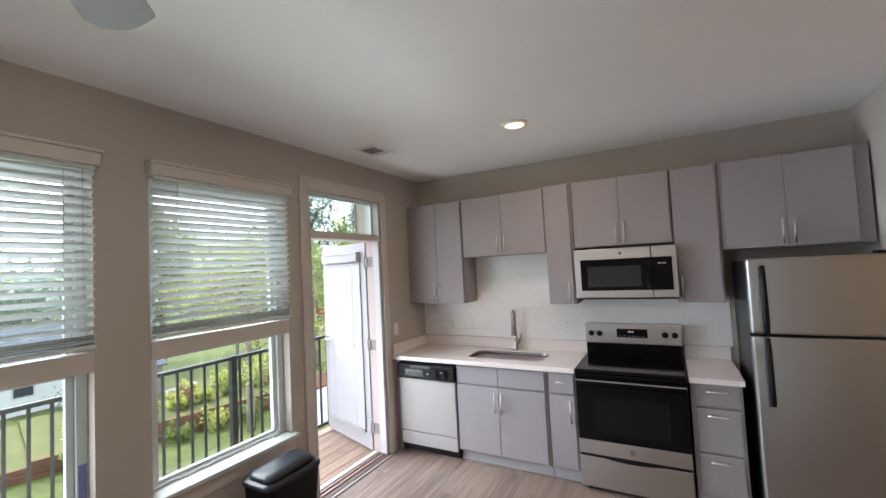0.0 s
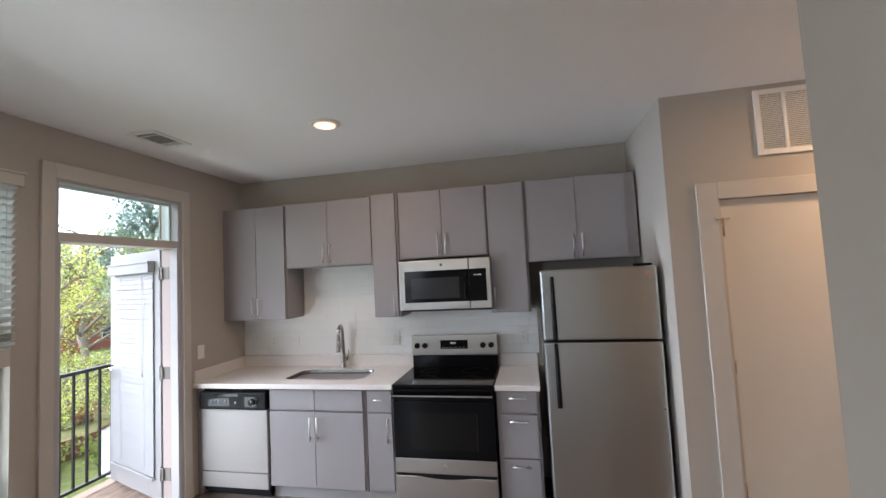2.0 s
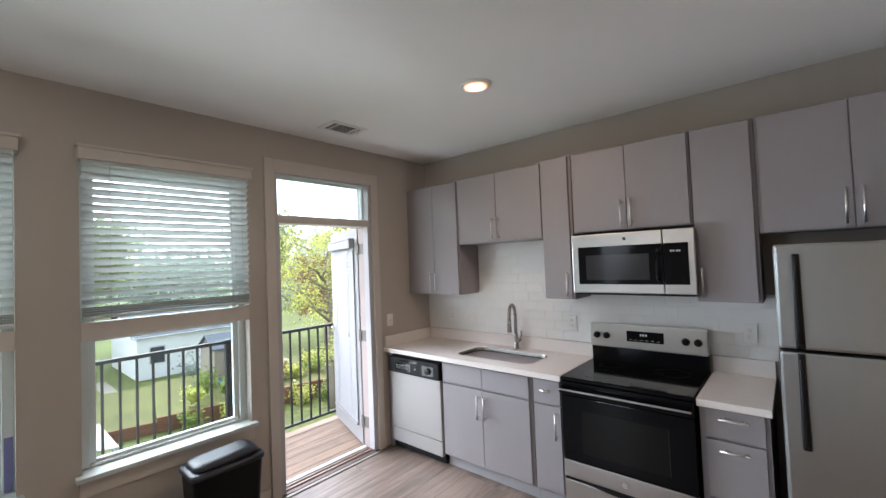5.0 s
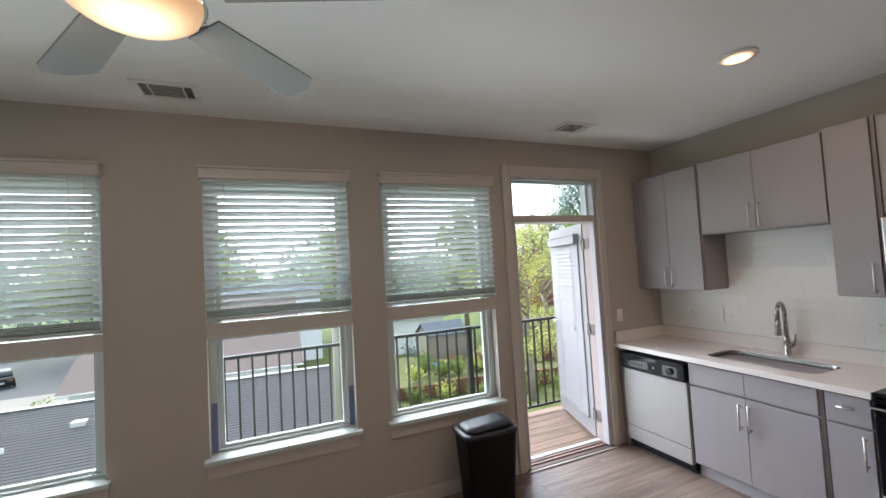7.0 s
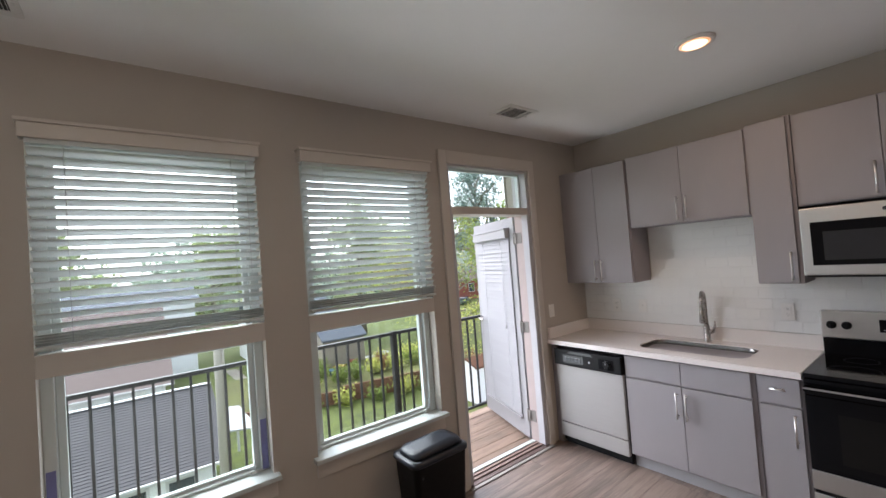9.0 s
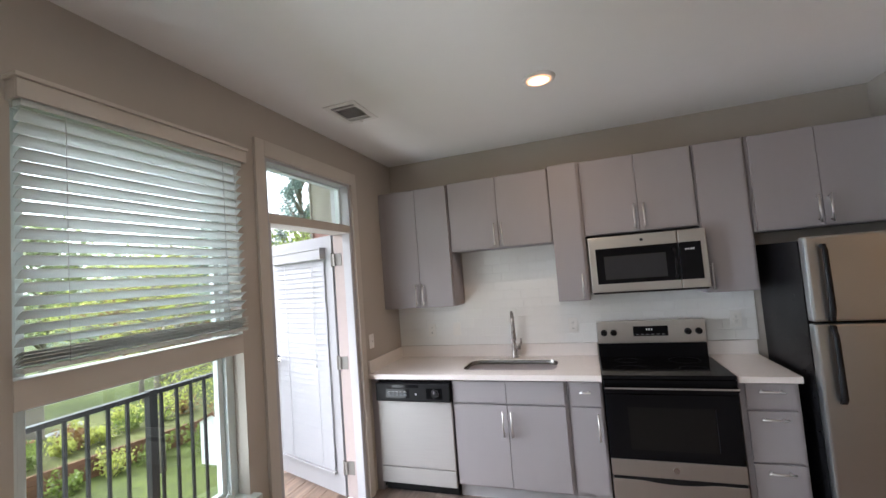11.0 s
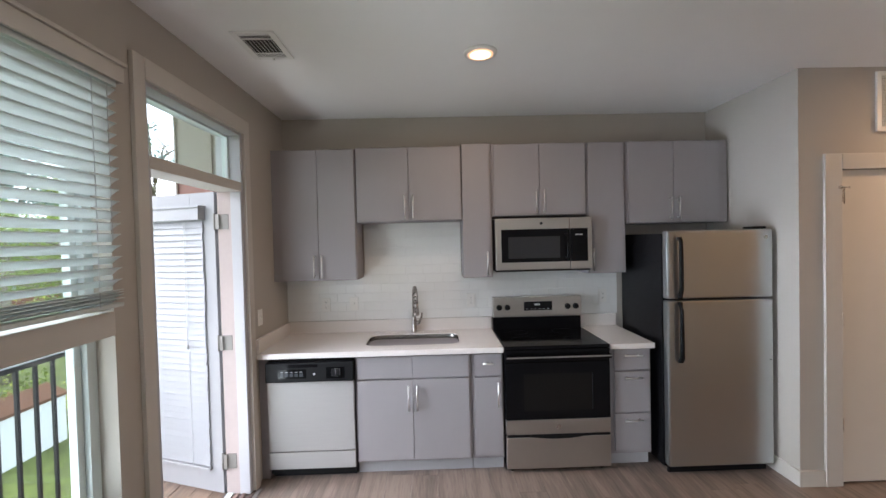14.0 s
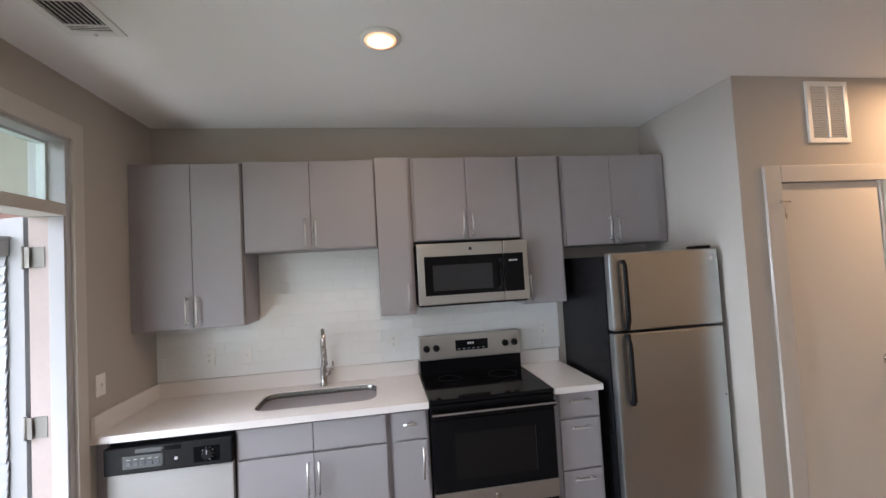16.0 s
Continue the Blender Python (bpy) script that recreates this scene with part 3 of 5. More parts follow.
# ---- vents ----
grille = thing("return_air_grille", (4.343, YH, 2.518), "white louvred return air grille high on the hall wall", "vent")
gw, gh = 0.153, 0.194
fr = bmesh.new()
for a, b, c, d in ((-gw, -gw + 0.03, -gh, gh), (gw - 0.03, gw, -gh, gh), (-gw + 0.03, gw - 0.03, -gh, -gh + 0.03), (-gw + 0.03, gw - 0.03, gh - 0.03, gh), (-0.009, 0.009, -gh + 0.03, gh - 0.03)):
    block(fr, a, b, -0.014, 0, c, d, 0.002)
part("frame", fr, PLATE, grille)
# dark sheet in place of the shade behind the louvres
part("backing", box(-gw + 0.03, gw - 0.03, -0.002, -0.0005, -gh + 0.03, gh - 0.03), DARK, grille)
sm = mesh_of("louvre", box(-0.057, 0.057, -0.0006, 0.0006, -0.0046, 0.0046), PLATE)
for col in (-0.066, 0.066):
    for k in range(30):
        piece("louvre", sm, grille, (col, -0.0075, -gh + 0.036 + k * 0.0111)).rotation_euler = (radians(40), 0, 0)


def ceiling_register(x0, x1, y0, y1):
    cx, cy = (x0 + x1) / 2, (y0 + y1) / 2
    hx, hy = (x1 - x0) / 2, (y1 - y0) / 2
    ob = thing("ceiling_register", (cx, cy, TOP), "white metal ceiling register with dark slots", "vent", "ceiling registers")
    fr = bmesh.new()
    m = 0.032
    for a, b, c, d in ((-hx, -hx + m, -hy, hy), (hx - m, hx, -hy, hy), (-hx + m, hx - m, -hy, -hy + m), (-hx + m, hx - m, hy - m, hy)):
        block(fr, a, b, c, d, -0.008, -0.0005, 0.002)
    for c in (-hy * 0.52, hy * 0.52):
        block(fr, -hx + m, hx - m, c - 0.004, c + 0.004, -0.007, -0.0005)
    part("frame", fr, PLATE, ob)
    # dark sheet stands for the shaded slots, as the ceiling is solid
    part("backing", box(-hx + m, hx - m, -hy + m, hy - m, -0.0025, -0.0008), DARK, ob)
    long_slat = mesh_of("louvre", box(-0.0005, 0.0005, -hy * 0.52 + 0.005, hy * 0.52 - 0.005, -0.0013, 0.0013), PLATE)
    n = 8
    for k in range(n):
        piece("louvre", long_slat, ob, (-hx + m + (k + 0.5) * (2 * hx - 2 * m) / n, 0, -0.0065)).rotation_euler = (0, radians(30), 0)
    short = mesh_of("louvre", box(-hx + m, hx - m, -0.0005, 0.0005, -0.0015, 0.0015), PLATE)
    for s in (-1, 1):
        for k in range(3):
            piece("louvre", short, ob, (0, s * (hy * 0.52 + 0.012 + k * 0.012), -0.0065)).rotation_euler = (radians(s * 30), 0, 0)
    part("lever", box(-0.004, 0.004, hy - 0.022, hy - 0.012, -0.018, -0.0085), PLATE, ob)
    return ob


ceiling_register(0.305, 0.525, -1.505, -1.20)
ceiling_register(0.262, 0.482, -4.215, -3.91)

# ---- lamps ----
dl = thing("recessed_downlight", (1.585, -1.236, TOP), "round recessed ceiling light, switched on, warm white", "ceiling light")
ring = bmesh.new()
prof = ((0.060, -0.0005), (0.095, -0.0005), (0.092, -0.010), (0.072, -0.013), (0.060, -0.007))
lathe(ring, [(r, h) for r, h in prof], sides=36)
part("trim_ring", ring, PLATE, dl)
part("lens_rim", lathe(bmesh.new(), ((0.072, -0.0132), (0.071, -0.0152), (0.058, -0.0158)), sides=32), LEDRIM, dl)
part("lens", lathe(bmesh.new(), ((0.059, -0.0160), (0.050, -0.0175), (0.02, -0.0185)), sides=32), LED, dl, "glowing frosted lens")
dh = thing("recessed_downlight", (5.10, -1.40, TOP), "round recessed hall light, switched on, warm white", "ceiling light")
ring = bmesh.new()
lathe(ring, prof, sides=36)
part("trim_ring", ring, PLATE, dh)
part("lens_rim", lathe(bmesh.new(), ((0.072, -0.0132), (0.071, -0.0152), (0.058, -0.0158)), sides=32), LEDRIM, dh)
part("lens", lathe(bmesh.new(), ((0.059, -0.0160), (0.050, -0.0175), (0.02, -0.0185)), sides=32), LED, dh)

fan = thing("ceiling_fan", (1.727, -3.870, TOP), "brushed grey ceiling fan with a lit frosted glass bowl", "ceiling fan")
part("canopy", lathe(bmesh.new(), ((0.07, 0.0), (0.07, -0.03), (0.045, -0.055), (0.013, -0.06)), sides=28), NICKEL, fan)
part("downrod", tube(bmesh.new(), [(0, 0, -0.05), (0, 0, -0.20)], 0.012, 12), NICKEL, fan)
part("motor_housing", lathe(bmesh.new(), ((0.03, -0.17), (0.10, -0.19), (0.135, -0.235), (0.135, -0.275), (0.11, -0.30), (0.10, -0.302)), sides=36), NICKEL, fan, "brushed nickel motor housing")
part("light_collar", lathe(bmesh.new(), ((0.10, -0.303), (0.158, -0.306), (0.162, -0.322), (0.155, -0.325)), sides=40), NICKEL, fan)
bowl = part("glass_bowl", lathe(bmesh.new(), ((0.152, -0.326), (0.146, -0.345), (0.118, -0.366), (0.08, -0.378), (0.02, -0.383)), sides=40), BULB, fan, "glowing warm frosted glass bowl")
bowl.visible_shadow = False
for k in range(5):
    a = radians(175 + 36 + 72 * k)
    m = Matrix.Rotation(a, 4, "Z")
    arm = bmesh.new()
    block(arm, 0.10, 0.24, -0.022, 0.022, -0.292, -0.284, 0.002)
    bmesh.ops.transform(arm, matrix=m, verts=arm.verts)
    part("blade_arm", arm, NICKEL, fan)
    bl = bmesh.new()
    outline = []
    for u in range(9):
        outline.append((0.20 + 0.41 * u / 8, -0.060 - 0.020 * u / 8))
    for q in range(1, 8):
        outline.append((0.61 + 0.04 * math.sin(math.pi * q / 8) + 0.03 * (q / 8), -0.080 + 0.160 * q / 8))
    for u in range(8, -1, -1):
        outline.append((0.20 + 0.41 * u / 8, 0.060 + 0.020 * u / 8))
    lo = [bl.verts.new((x, y, -0.2995 + 0.0 * x)) for x, y in outline]
    hi = [bl.verts.new((x, y, -0.2925 + 0.0 * x)) for x, y in outline]
    bl.faces.new(lo[::-1])
    bl.faces.new(hi)
    for i in range(len(lo)):
        j = (i + 1) % len(lo)
        bl.faces.new((lo[i], lo[j], hi[j], hi[i]))
    bmesh.ops.transform(bl, matrix=m @ Matrix.Translation((0, 0, -0.296)) @ Matrix.Rotation(radians(-11), 4, "X") @ Matrix.Translation((0, 0, 0.296)), verts=bl.verts)
    part("blade", bl, BLADE, fan)


# ---- kitchen: cabinets ----
def bar_pull(parent, p, axis, length=0.18, out=(0, -1, 0)):
    """A round bar handle on two posts, in front of p."""
    p, o = Vector(p), Vector(out)
    d = Vector((0, 0, 1)) if axis == "z" else Vector((1, 0, 0))
    bm = bmesh.new()
    tube(bm, [p + o * 0.032 - d * length / 2, p + o * 0.032 + d * length / 2], 0.0058, 10)
    for s in (-1, 1):
        q = p + d * (s * (length / 2 - 0.018))
        tube(bm, [q, q + o * 0.032], 0.0045, 8)
    return part("handle", bm, PULL, parent, "satin nickel bar pull")


FRONT_U = -0.34


def upper_cabinet(x0, x1, z0, z1, doors, label, front=FRONT_U):
    """doors: (x0, x1, handle x or None); the body runs back to the wall."""
    cx = (x0 + x1) / 2
    ob = thing("wall_cabinet", (cx, YN, z0), label, "cabinet", "wall cabinets")
    part("body", box(x0 - cx, x1 - cx, front + 0.0205 - YN, -0.0005, 0, z1 - z0, 0.0015), CABIN, ob)
    for a, b, hx in doors:
        d = part("cabinet_door", box(a - cx, b - cx, front - YN, front + 0.0195 - YN, 0.008, z1 - z0 - 0.010, 0.0015), CAB, ob)
        if hx is not None:
            bar_pull(d, (hx - cx, front - YN, 0.035 + 0.08), "z")
    return ob


upper_cabinet(0.022, 0.682, 1.388, 2.424, [(0.098, 0.382, 0.352), (0.386, 0.674, 0.412)], "tall grey laminate two-door wall cabinet beside the window wall")
upper_cabinet(0.686, 1.520, 1.842, 2.430, [(0.698, 1.100, 1.070), (1.104, 1.512, 1.134)], "short grey laminate two-door wall cabinet above the sink")
upper_cabinet(1.524, 1.758, 1.382, 2.446, [(1.527, 1.738, 1.712)], "narrow grey laminate wall cabinet beside the microwave", FRONT_U - 0.006)
upper_cabinet(1.762, 2.516, 1.862, 2.440, [(1.780, 2.138, 2.108), (2.142, 2.505, 2.172)], "grey laminate two-door wall cabinet above the microwave")
upper_cabinet(2.520, 2.832, 1.392, 2.440, [(2.528, 2.815, 2.556)], "narrow grey laminate wall cabinet beside the fridge")
upper_cabinet(2.836, 3.662, 1.782, 2.440, [(2.853, 3.214, 3.184), (3.218, 3.582, 3.248)], "grey laminate two-door wall cabinet above the fridge")
FB = -0.665


def base_cabinet(x0, x1, label):
    cx = (x0 + x1) / 2
    ob = thing("base_cabinet", (cx, YN, 0), label, "cabinet", "base cabinets")
    part("body", box(x0 - cx, x1 - cx, FB + 0.0205 - YN, -0.022, 0.1005, 0.8745, 0.0015), CABIN, ob)
    part("toe_kick", box(x0 - cx, x1 - cx, -0.545 - 0.01, -0.03, 0.0, 0.0998), KICK, ob, "pale grey toe kick")
    return ob, cx


def front(ob, cx, name, x0, x1, z0, z1):
    return part(name, box(x0 - cx, x1 - cx, FB - YN, FB + 0.0195 - YN, z0, z1, 0.0015), CAB, ob)


FY = FB - YN
sb, cx = base_cabinet(0.706, 1.541, "grey laminate sink base cabinet with two doors and false fronts")
front(sb, cx, "false_front", 0.722, 1.115, 0.708, 0.862)
front(sb, cx, "false_front", 1.119, 1.521, 0.708, 0.862)
bar_pull(front(sb, cx, "cabinet_door", 0.722, 1.115, 0.118, 0.694), (1.087 - cx, FY, 0.57), "z")
bar_pull(front(sb, cx, "cabinet_door", 1.119, 1.521, 0.118, 0.694), (1.147 - cx, FY, 0.57), "z")
nb, cx = base_cabinet(1.545, 1.768, "narrow grey laminate base cabinet beside the range")
bar_pull(front(nb, cx, "drawer_front", 1.560, 1.754, 0.708, 0.862), (1.657 - cx, FY, 0.80), "x", 0.075)
bar_pull(front(nb, cx, "cabinet_door", 1.560, 1.754, 0.128, 0.694), (1.727 - cx, FY, 0.575), "z")
db, cx = base_cabinet(2.546, 2.846, "grey laminate base cabinet with three drawers")
for z0, z1 in ((0.722, 0.868), (0.412, 0.706), (0.132, 0.398)):
    bar_pull(front(db, cx, "drawer_front", 2.575, 2.826, z0, z1), (2.70 - cx, FY, z1 - 0.042), "x", 0.13)
filler = tagged(new("filler_panel", mesh_of("filler_panel", box(XW + 0.001, 0.076, FB + 0.022, -0.07, 0, 0.8745, 0.001), CABIN)), "grey laminate filler panel beside the dishwasher", "panel")


# ---- worktop with sink ----
def rounded(x0, x1, y0, y1, r, n=7):
    out = []
    for cx_, cy_, a0 in ((x1 - r, y1 - r, 0), (x0 + r, y1 - r, 90), (x0 + r, y0 + r, 180), (x1 - r, y0 + r, 270)):
        out += [(cx_ + r * math.cos(radians(a0 + 90 * k / n)), cy_ + r * math.sin(radians(a0 + 90 * k / n))) for k in range(n + 1)]
    return out


SX0, SX1, SY0, SY1 = 0.755, 1.470, -0.545, -0.185
CT0, CT1, CF = 0.876, 0.914, -0.69
top = bmesh.new()
outer = [(XW + 0.001, CF), (1.770, CF), (1.770, YN - 0.001), (XW + 0.001, YN - 0.001)]
inner = rounded(SX0, SX1, SY0, SY1, 0.085)
loops = []
for pts, z in ((outer, CT1), (inner, CT1), (outer, CT0), (inner, CT0)):
    vs = [top.verts.new((x, y, z)) for x, y in pts]
    loops.append((vs, [top.edges.new((vs[i], vs[(i + 1) % len(vs)])) for i in range(len(vs))]))
bmesh.ops.triangle_fill(top, edges=loops[0][1] + loops[1][1], use_beauty=True)
bmesh.ops.triangle_fill(top, edges=loops[2][1] + loops[3][1], use_beauty=True)
for a, b in ((0, 2), (1, 3)):
    va, vb = loops[a][0], loops[b][0]
    for i in range(len(va)):
        j = (i + 1) % len(va)
        top.faces.new((va[i], va[j], vb[j], vb[i]))
worktop = thing("worktop", (0, 0, 0), "white quartz worktop with a cut-out for the sink", "worktop")
part("slab", top, QUARTZ, worktop)
part("upstand", box(XW + 0.022, 1.770, YN - 0.021, YN - 0.001, CT1 + 0.0005, 1.015, 0.0015), QUARTZ, worktop, "white quartz upstand along the tiles")
part("upstand", box(XW + 0.001, XW + 0.021, CF + 0.012, YN - 0.001, CT1 + 0.0005, 1.015, 0.0015), QUARTZ, worktop)
wt2 = thing("worktop", (0, 0, 0), "short white quartz worktop between range and fridge", "worktop")
part("slab", box(2.540, 2.858, CF, YN - 0.001, CT0, CT1, 0.002), QUARTZ, wt2)
part("upstand", box(2.540, 2.858, YN - 0.021, YN - 0.001, CT1 + 0.0005, 1.015, 0.0015), QUARTZ, wt2)

sink = thing("kitchen_sink", ((SX0 + SX1) / 2, (SY0 + SY1) / 2, 0.69), "undermounted stainless steel single-bowl sink", "sink")
sb_ = bmesh.new()
rings = []
mx, my = (SX0 + SX1) / 2, (SY0 + SY1) / 2
for grow, z, r in ((-0.0008, CT1 - 0.007, 0.0845), (-0.0015, CT1 - 0.008, 0.084), (-0.002, CT0, 0.083), (-0.003, 0.80, 0.082), (-0.012, 0.712, 0.07), (-0.05, 0.694, 0.05)):
    rings.append([sb_.verts.new((x - mx, y - my, z - 0.69)) for x, y in rounded(SX0 - grow, SX1 + grow, SY0 - grow, SY1 + grow, r)])
for a, b in zip(rings, rings[1:]):
    for i in range(len(a)):
        f = sb_.faces.new((a[i], a[(i + 1) % len(a)], b[(i + 1) % len(a)], b[i]))
        f.smooth = True
sb_.faces.new(rings[-1])
bowl_ob = part("bowl", sb_, material("sink_steel", (0.27, 0.26, 0.25), 0.24, 1.0, vary=0.06, scale=20, stretch=(20, 1, 1)), sink)
mod = bowl_ob.modifiers.new("thick", "SOLIDIFY")
mod.thickness, mod.offset = 0.002, -1
part("drain", lathe(bmesh.new(), ((0.05, 0.0045), (0.048, 0.008), (0.03, 0.006), (0.01, 0.0055)), sides=24), NICKEL, sink)

fx, fy = 1.108, -0.115
faucet = thing("kitchen_faucet", (fx, fy, CT1), "brushed nickel gooseneck faucet with a pull-down head and side lever", "faucet")
part("base", lathe(bmesh.new(), ((0.027, 0.0), (0.027, 0.006), (0.022, 0.012), (0.0215, 0.10), (0.017, 0.13), (0.013, 0.14)), sides=24), BRUSHED, faucet)
dx, dy = 0.20, -0.98
arc = [(0, 0, 0.13), (0, 0, 0.27)]
for k in range(1, 11):
    a = math.pi * k / 11
    rr = 0.075 * (1 - math.cos(a))
    arc.append((dx * rr, dy * rr, 0.295 + 0.092 * math.sin(a)))
arc.append((dx * 0.15, dy * 0.15, 0.275))
part("spout", tube(bmesh.new(), arc, 0.0138, 14), BRUSHED, faucet)
part("spray_head", tube(bmesh.new(), [(dx * 0.15, dy * 0.15, 0.28), (dx * 0.151, dy * 0.151, 0.24), (dx * 0.153, dy * 0.153, 0.175), (dx * 0.153, dy * 0.153, 0.165)], [0.0145, 0.0165, 0.021, 0.019], 16), BRUSHED, faucet)
lv = tube(bmesh.new(), [(0.012, 0, 0.065), (0.045, -0.004, 0.085)], [0.017, 0.017], 14)
tube(lv, [(0.040, -0.004, 0.083), (0.062, -0.012, 0.12), (0.068, -0.025, 0.165)], [0.012, 0.009, 0.006], 12)
part("lever", lv, BRUSHED, faucet)

# ---- dishwasher ----
DWX0, DWX1 = 0.080, 0.700
dw = thing("dishwasher", ((DWX0 + DWX1) / 2, FB, 0), "silver-grey dishwasher with a black control panel", "dishwasher")
w = (DWX1 - DWX0) / 2
part("tub", box(-w + 0.004, w - 0.004, 0.03, 0.56, 0.03, 0.868), BLACK, dw, "black casing")
part("door_panel", box(-w + 0.003, w - 0.003, -0.004, 0.028, 0.205, 0.702, 0.006), SILVER, dw, "silver-grey door")
part("lower_panel", box(-w + 0.003, w - 0.003, -0.004, 0.028, 0.078, 0.198, 0.005), SILVER, dw, "silver-grey lower panel")
part("toe_plate", box(-w + 0.01, w - 0.01, 0.055, 0.07, 0.0, 0.077), BLACK, dw)
cp = part("control_panel", box(-w, w, -0.024, 0.028, 0.707, 0.845, 0.008), BLACK, dw, "black plastic control panel")
part("handle_recess", box(-0.16, 0.06, -0.0255, -0.0245, 0.812, 0.834), BLACKGLASS, cp)
part("button_field", box(-0.22, -0.02, -0.0252, -0.0242, 0.735, 0.80), BLACKGLASS, cp)
for k in range(5):
    part("button", box(-0.205 + k * 0.034, -0.18 + k * 0.034, -0.0275, -0.0253, 0.748, 0.772, 0.001), CHARCOAL, cp)
    part("marking", box(-0.203 + k * 0.034, -0.184 + k * 0.034, -0.0258, -0.0253, 0.779, 0.783), MARK, cp)
part("status_light", disc((0.035, -0.0243, 0.765), "y", 0.008, -0.003), MARK, cp)
part("dial_field", box(0.12, 0.25, -0.0252, -0.0242, 0.73, 0.81), BLACKGLASS, cp)
dial = disc((0.19, -0.0253, 0.77), "y", 0.026, -0.016, 24)
part("dial", dial, BLACK, cp)
dm = bmesh.new()
for k in range(10):
    a = 2 * math.pi * k / 10
    block(dm, 0.19 + 0.031 * math.cos(a) - 0.002, 0.19 + 0.031 * math.cos(a) + 0.002, -0.0258, -0.0253, 0.77 + 0.031 * math.sin(a) - 0.002, 0.77 + 0.031 * math.sin(a) + 0.002)
part("marking", dm, MARK, cp)
part("dial_pointer", box(0.188, 0.192, -0.0425, -0.0414, 0.772, 0.794), MARK, cp)

# ---- range ----
RX0, RX1, RF = 1.776, 2.532, -0.69
rg = thing("electric_range", ((RX0 + RX1) / 2, RF, 0), "stainless steel electric range with a black glass cooktop and oven door", "range")
w = (RX1 - RX0) / 2
yb = YN - RF - 0.03
part("body", box(-w + 0.004, w - 0.004, 0.04, yb, 0.03, 0.893), BLACK, rg, "black side panels")
part("cooktop", box(-w, w, -0.006, yb - 0.06, 0.894, 0.918, 0.006), BLACKGLASS, rg, "black glass cooktop")
for x, y, r in ((-0.19, 0.17, 0.11), (0.19, 0.17, 0.085), (-0.19, 0.43, 0.075), (0.19, 0.43, 0.10)):
    ringm = bmesh.new()
    n = 40
    vo = [[ringm.verts.new((x + q * math.cos(2 * math.pi * k / n), y + q * math.sin(2 * math.pi * k / n), 0.9184)) for k in range(n)] for q in (r, r - 0.0025)]
    for k in range(n):
        ringm.faces.new((vo[0][k], vo[0][(k + 1) % n], vo[1][(k + 1) % n], vo[1][k]))
    part("burner_ring", ringm, CHARCOAL, rg)
ck = bmesh.new()
block(ck, -w + 0.004, w - 0.004, yb - 0.058, yb, 0.894, 1.02, 0.004)
part("console_base", ck, BLACKGLASS, rg, "black splash panel")
cs = part("control_console", box(-w + 0.002, w - 0.002, yb - 0.075, yb, 1.0205, 1.190, 0.006), STEELH, rg, "brushed steel control panel")
yc = yb - 0.0755
part("display", box(-0.115, 0.125, yc - 0.002, yc, 1.075, 1.15, 0.002), BLACKGLASS, cs)
dg = bmesh.new()
for x in (-0.020, -0.004, 0.014):
    block(dg, x - 0.005, x + 0.005, yc - 0.0028, yc - 0.0022, 1.118, 1.132)
part("digits", dg, DIGIT, cs, "dim unreadable clock display")
bt = bmesh.new()
for k in range(6):
    block(bt, -0.10 + k * 0.036, -0.08 + k * 0.036, yc - 0.0026, yc - 0.0021, 1.086, 1.09)
part("marking", bt, MARK, cs)
for x in (-0.325, -0.255, 0.255, 0.325):
    kn = disc((x, yc, 1.105), "y", 0.024, -0.008, 24)
    tube(kn, [(x, yc - 0.008, 1.105), (x, yc - 0.03, 1.105)], [0.021, 0.017], 24)
    block(kn, x - 0.004, x + 0.004, yc - 0.038, yc - 0.02, 1.088, 1.122, 0.002)
    part("knob", kn, BLACK, cs, "black control knob")
part("trim_strip", box(-w + 0.003, w - 0.003, -0.012, 0.038, 0.868, 0.890, 0.004), BLACKGLASS, rg, "black strip under the cooktop")
part("door_top_strip", box(-w + 0.003, w - 0.003, 0.0, 0.038, 0.800, 0.866, 0.004), BLACKGLASS, rg, "black strip above the oven door")
od = part("oven_door", box(-w + 0.003, w - 0.003, -0.004, 0.038, 0.388, 0.798, 0.004), BLACKGLASS, rg, "black glass oven door")
part("oven_window", box(-0.245, 0.245, -0.0055, -0.0045, 0.452, 0.718, 0.0004), DARKGLASS, od, "dark tinted oven window")
part("window_line", box(0.246, 0.249, -0.0058, -0.0045, 0.455, 0.715), CHARCOAL, od)
part("door_bottom_strip", box(-w + 0.003, w - 0.003, -0.004, 0.038, 0.282, 0.386, 0.004), STEELH, rg, "brushed steel strip")
part("emblem", disc((0, -0.0045, 0.336), "y", 0.018, -0.004, 24), NICKEL, rg, "small round emblem")
hd_ = bmesh.new()
block(hd_, -w + 0.006, w - 0.006, -0.050, -0.030, 0.828, 0.858, 0.007)
for s in (-1, 1):
    block(hd_, *sorted((s * (w - 0.008), s * (w - 0.035))), -0.034, -0.0005, 0.828, 0.858, 0.004)
part("oven_handle", hd_, BLACKGLASS, rg, "black bar handle")
# top-lit line of the black handle, laid on as a steel strip
part("handle_glint", box(-w + 0.006, w - 0.006, -0.0515, -0.0503, 0.843, 0.853), STEELH, rg, "thin steel strip for the top-lit line of the handle")
part("drawer", box(-w + 0.003, w - 0.003, -0.002, 0.038, 0.034, 0.262, 0.005), STEELH, rg, "brushed steel storage drawer")
# shade in the finger gap, drawn as a flat black sheet
lip = bmesh.new()
n = 16
pts = [(-w + 0.01 + (2 * w - 0.02) * k / n) for k in range(n + 1)]
lo_, hi_ = [], []
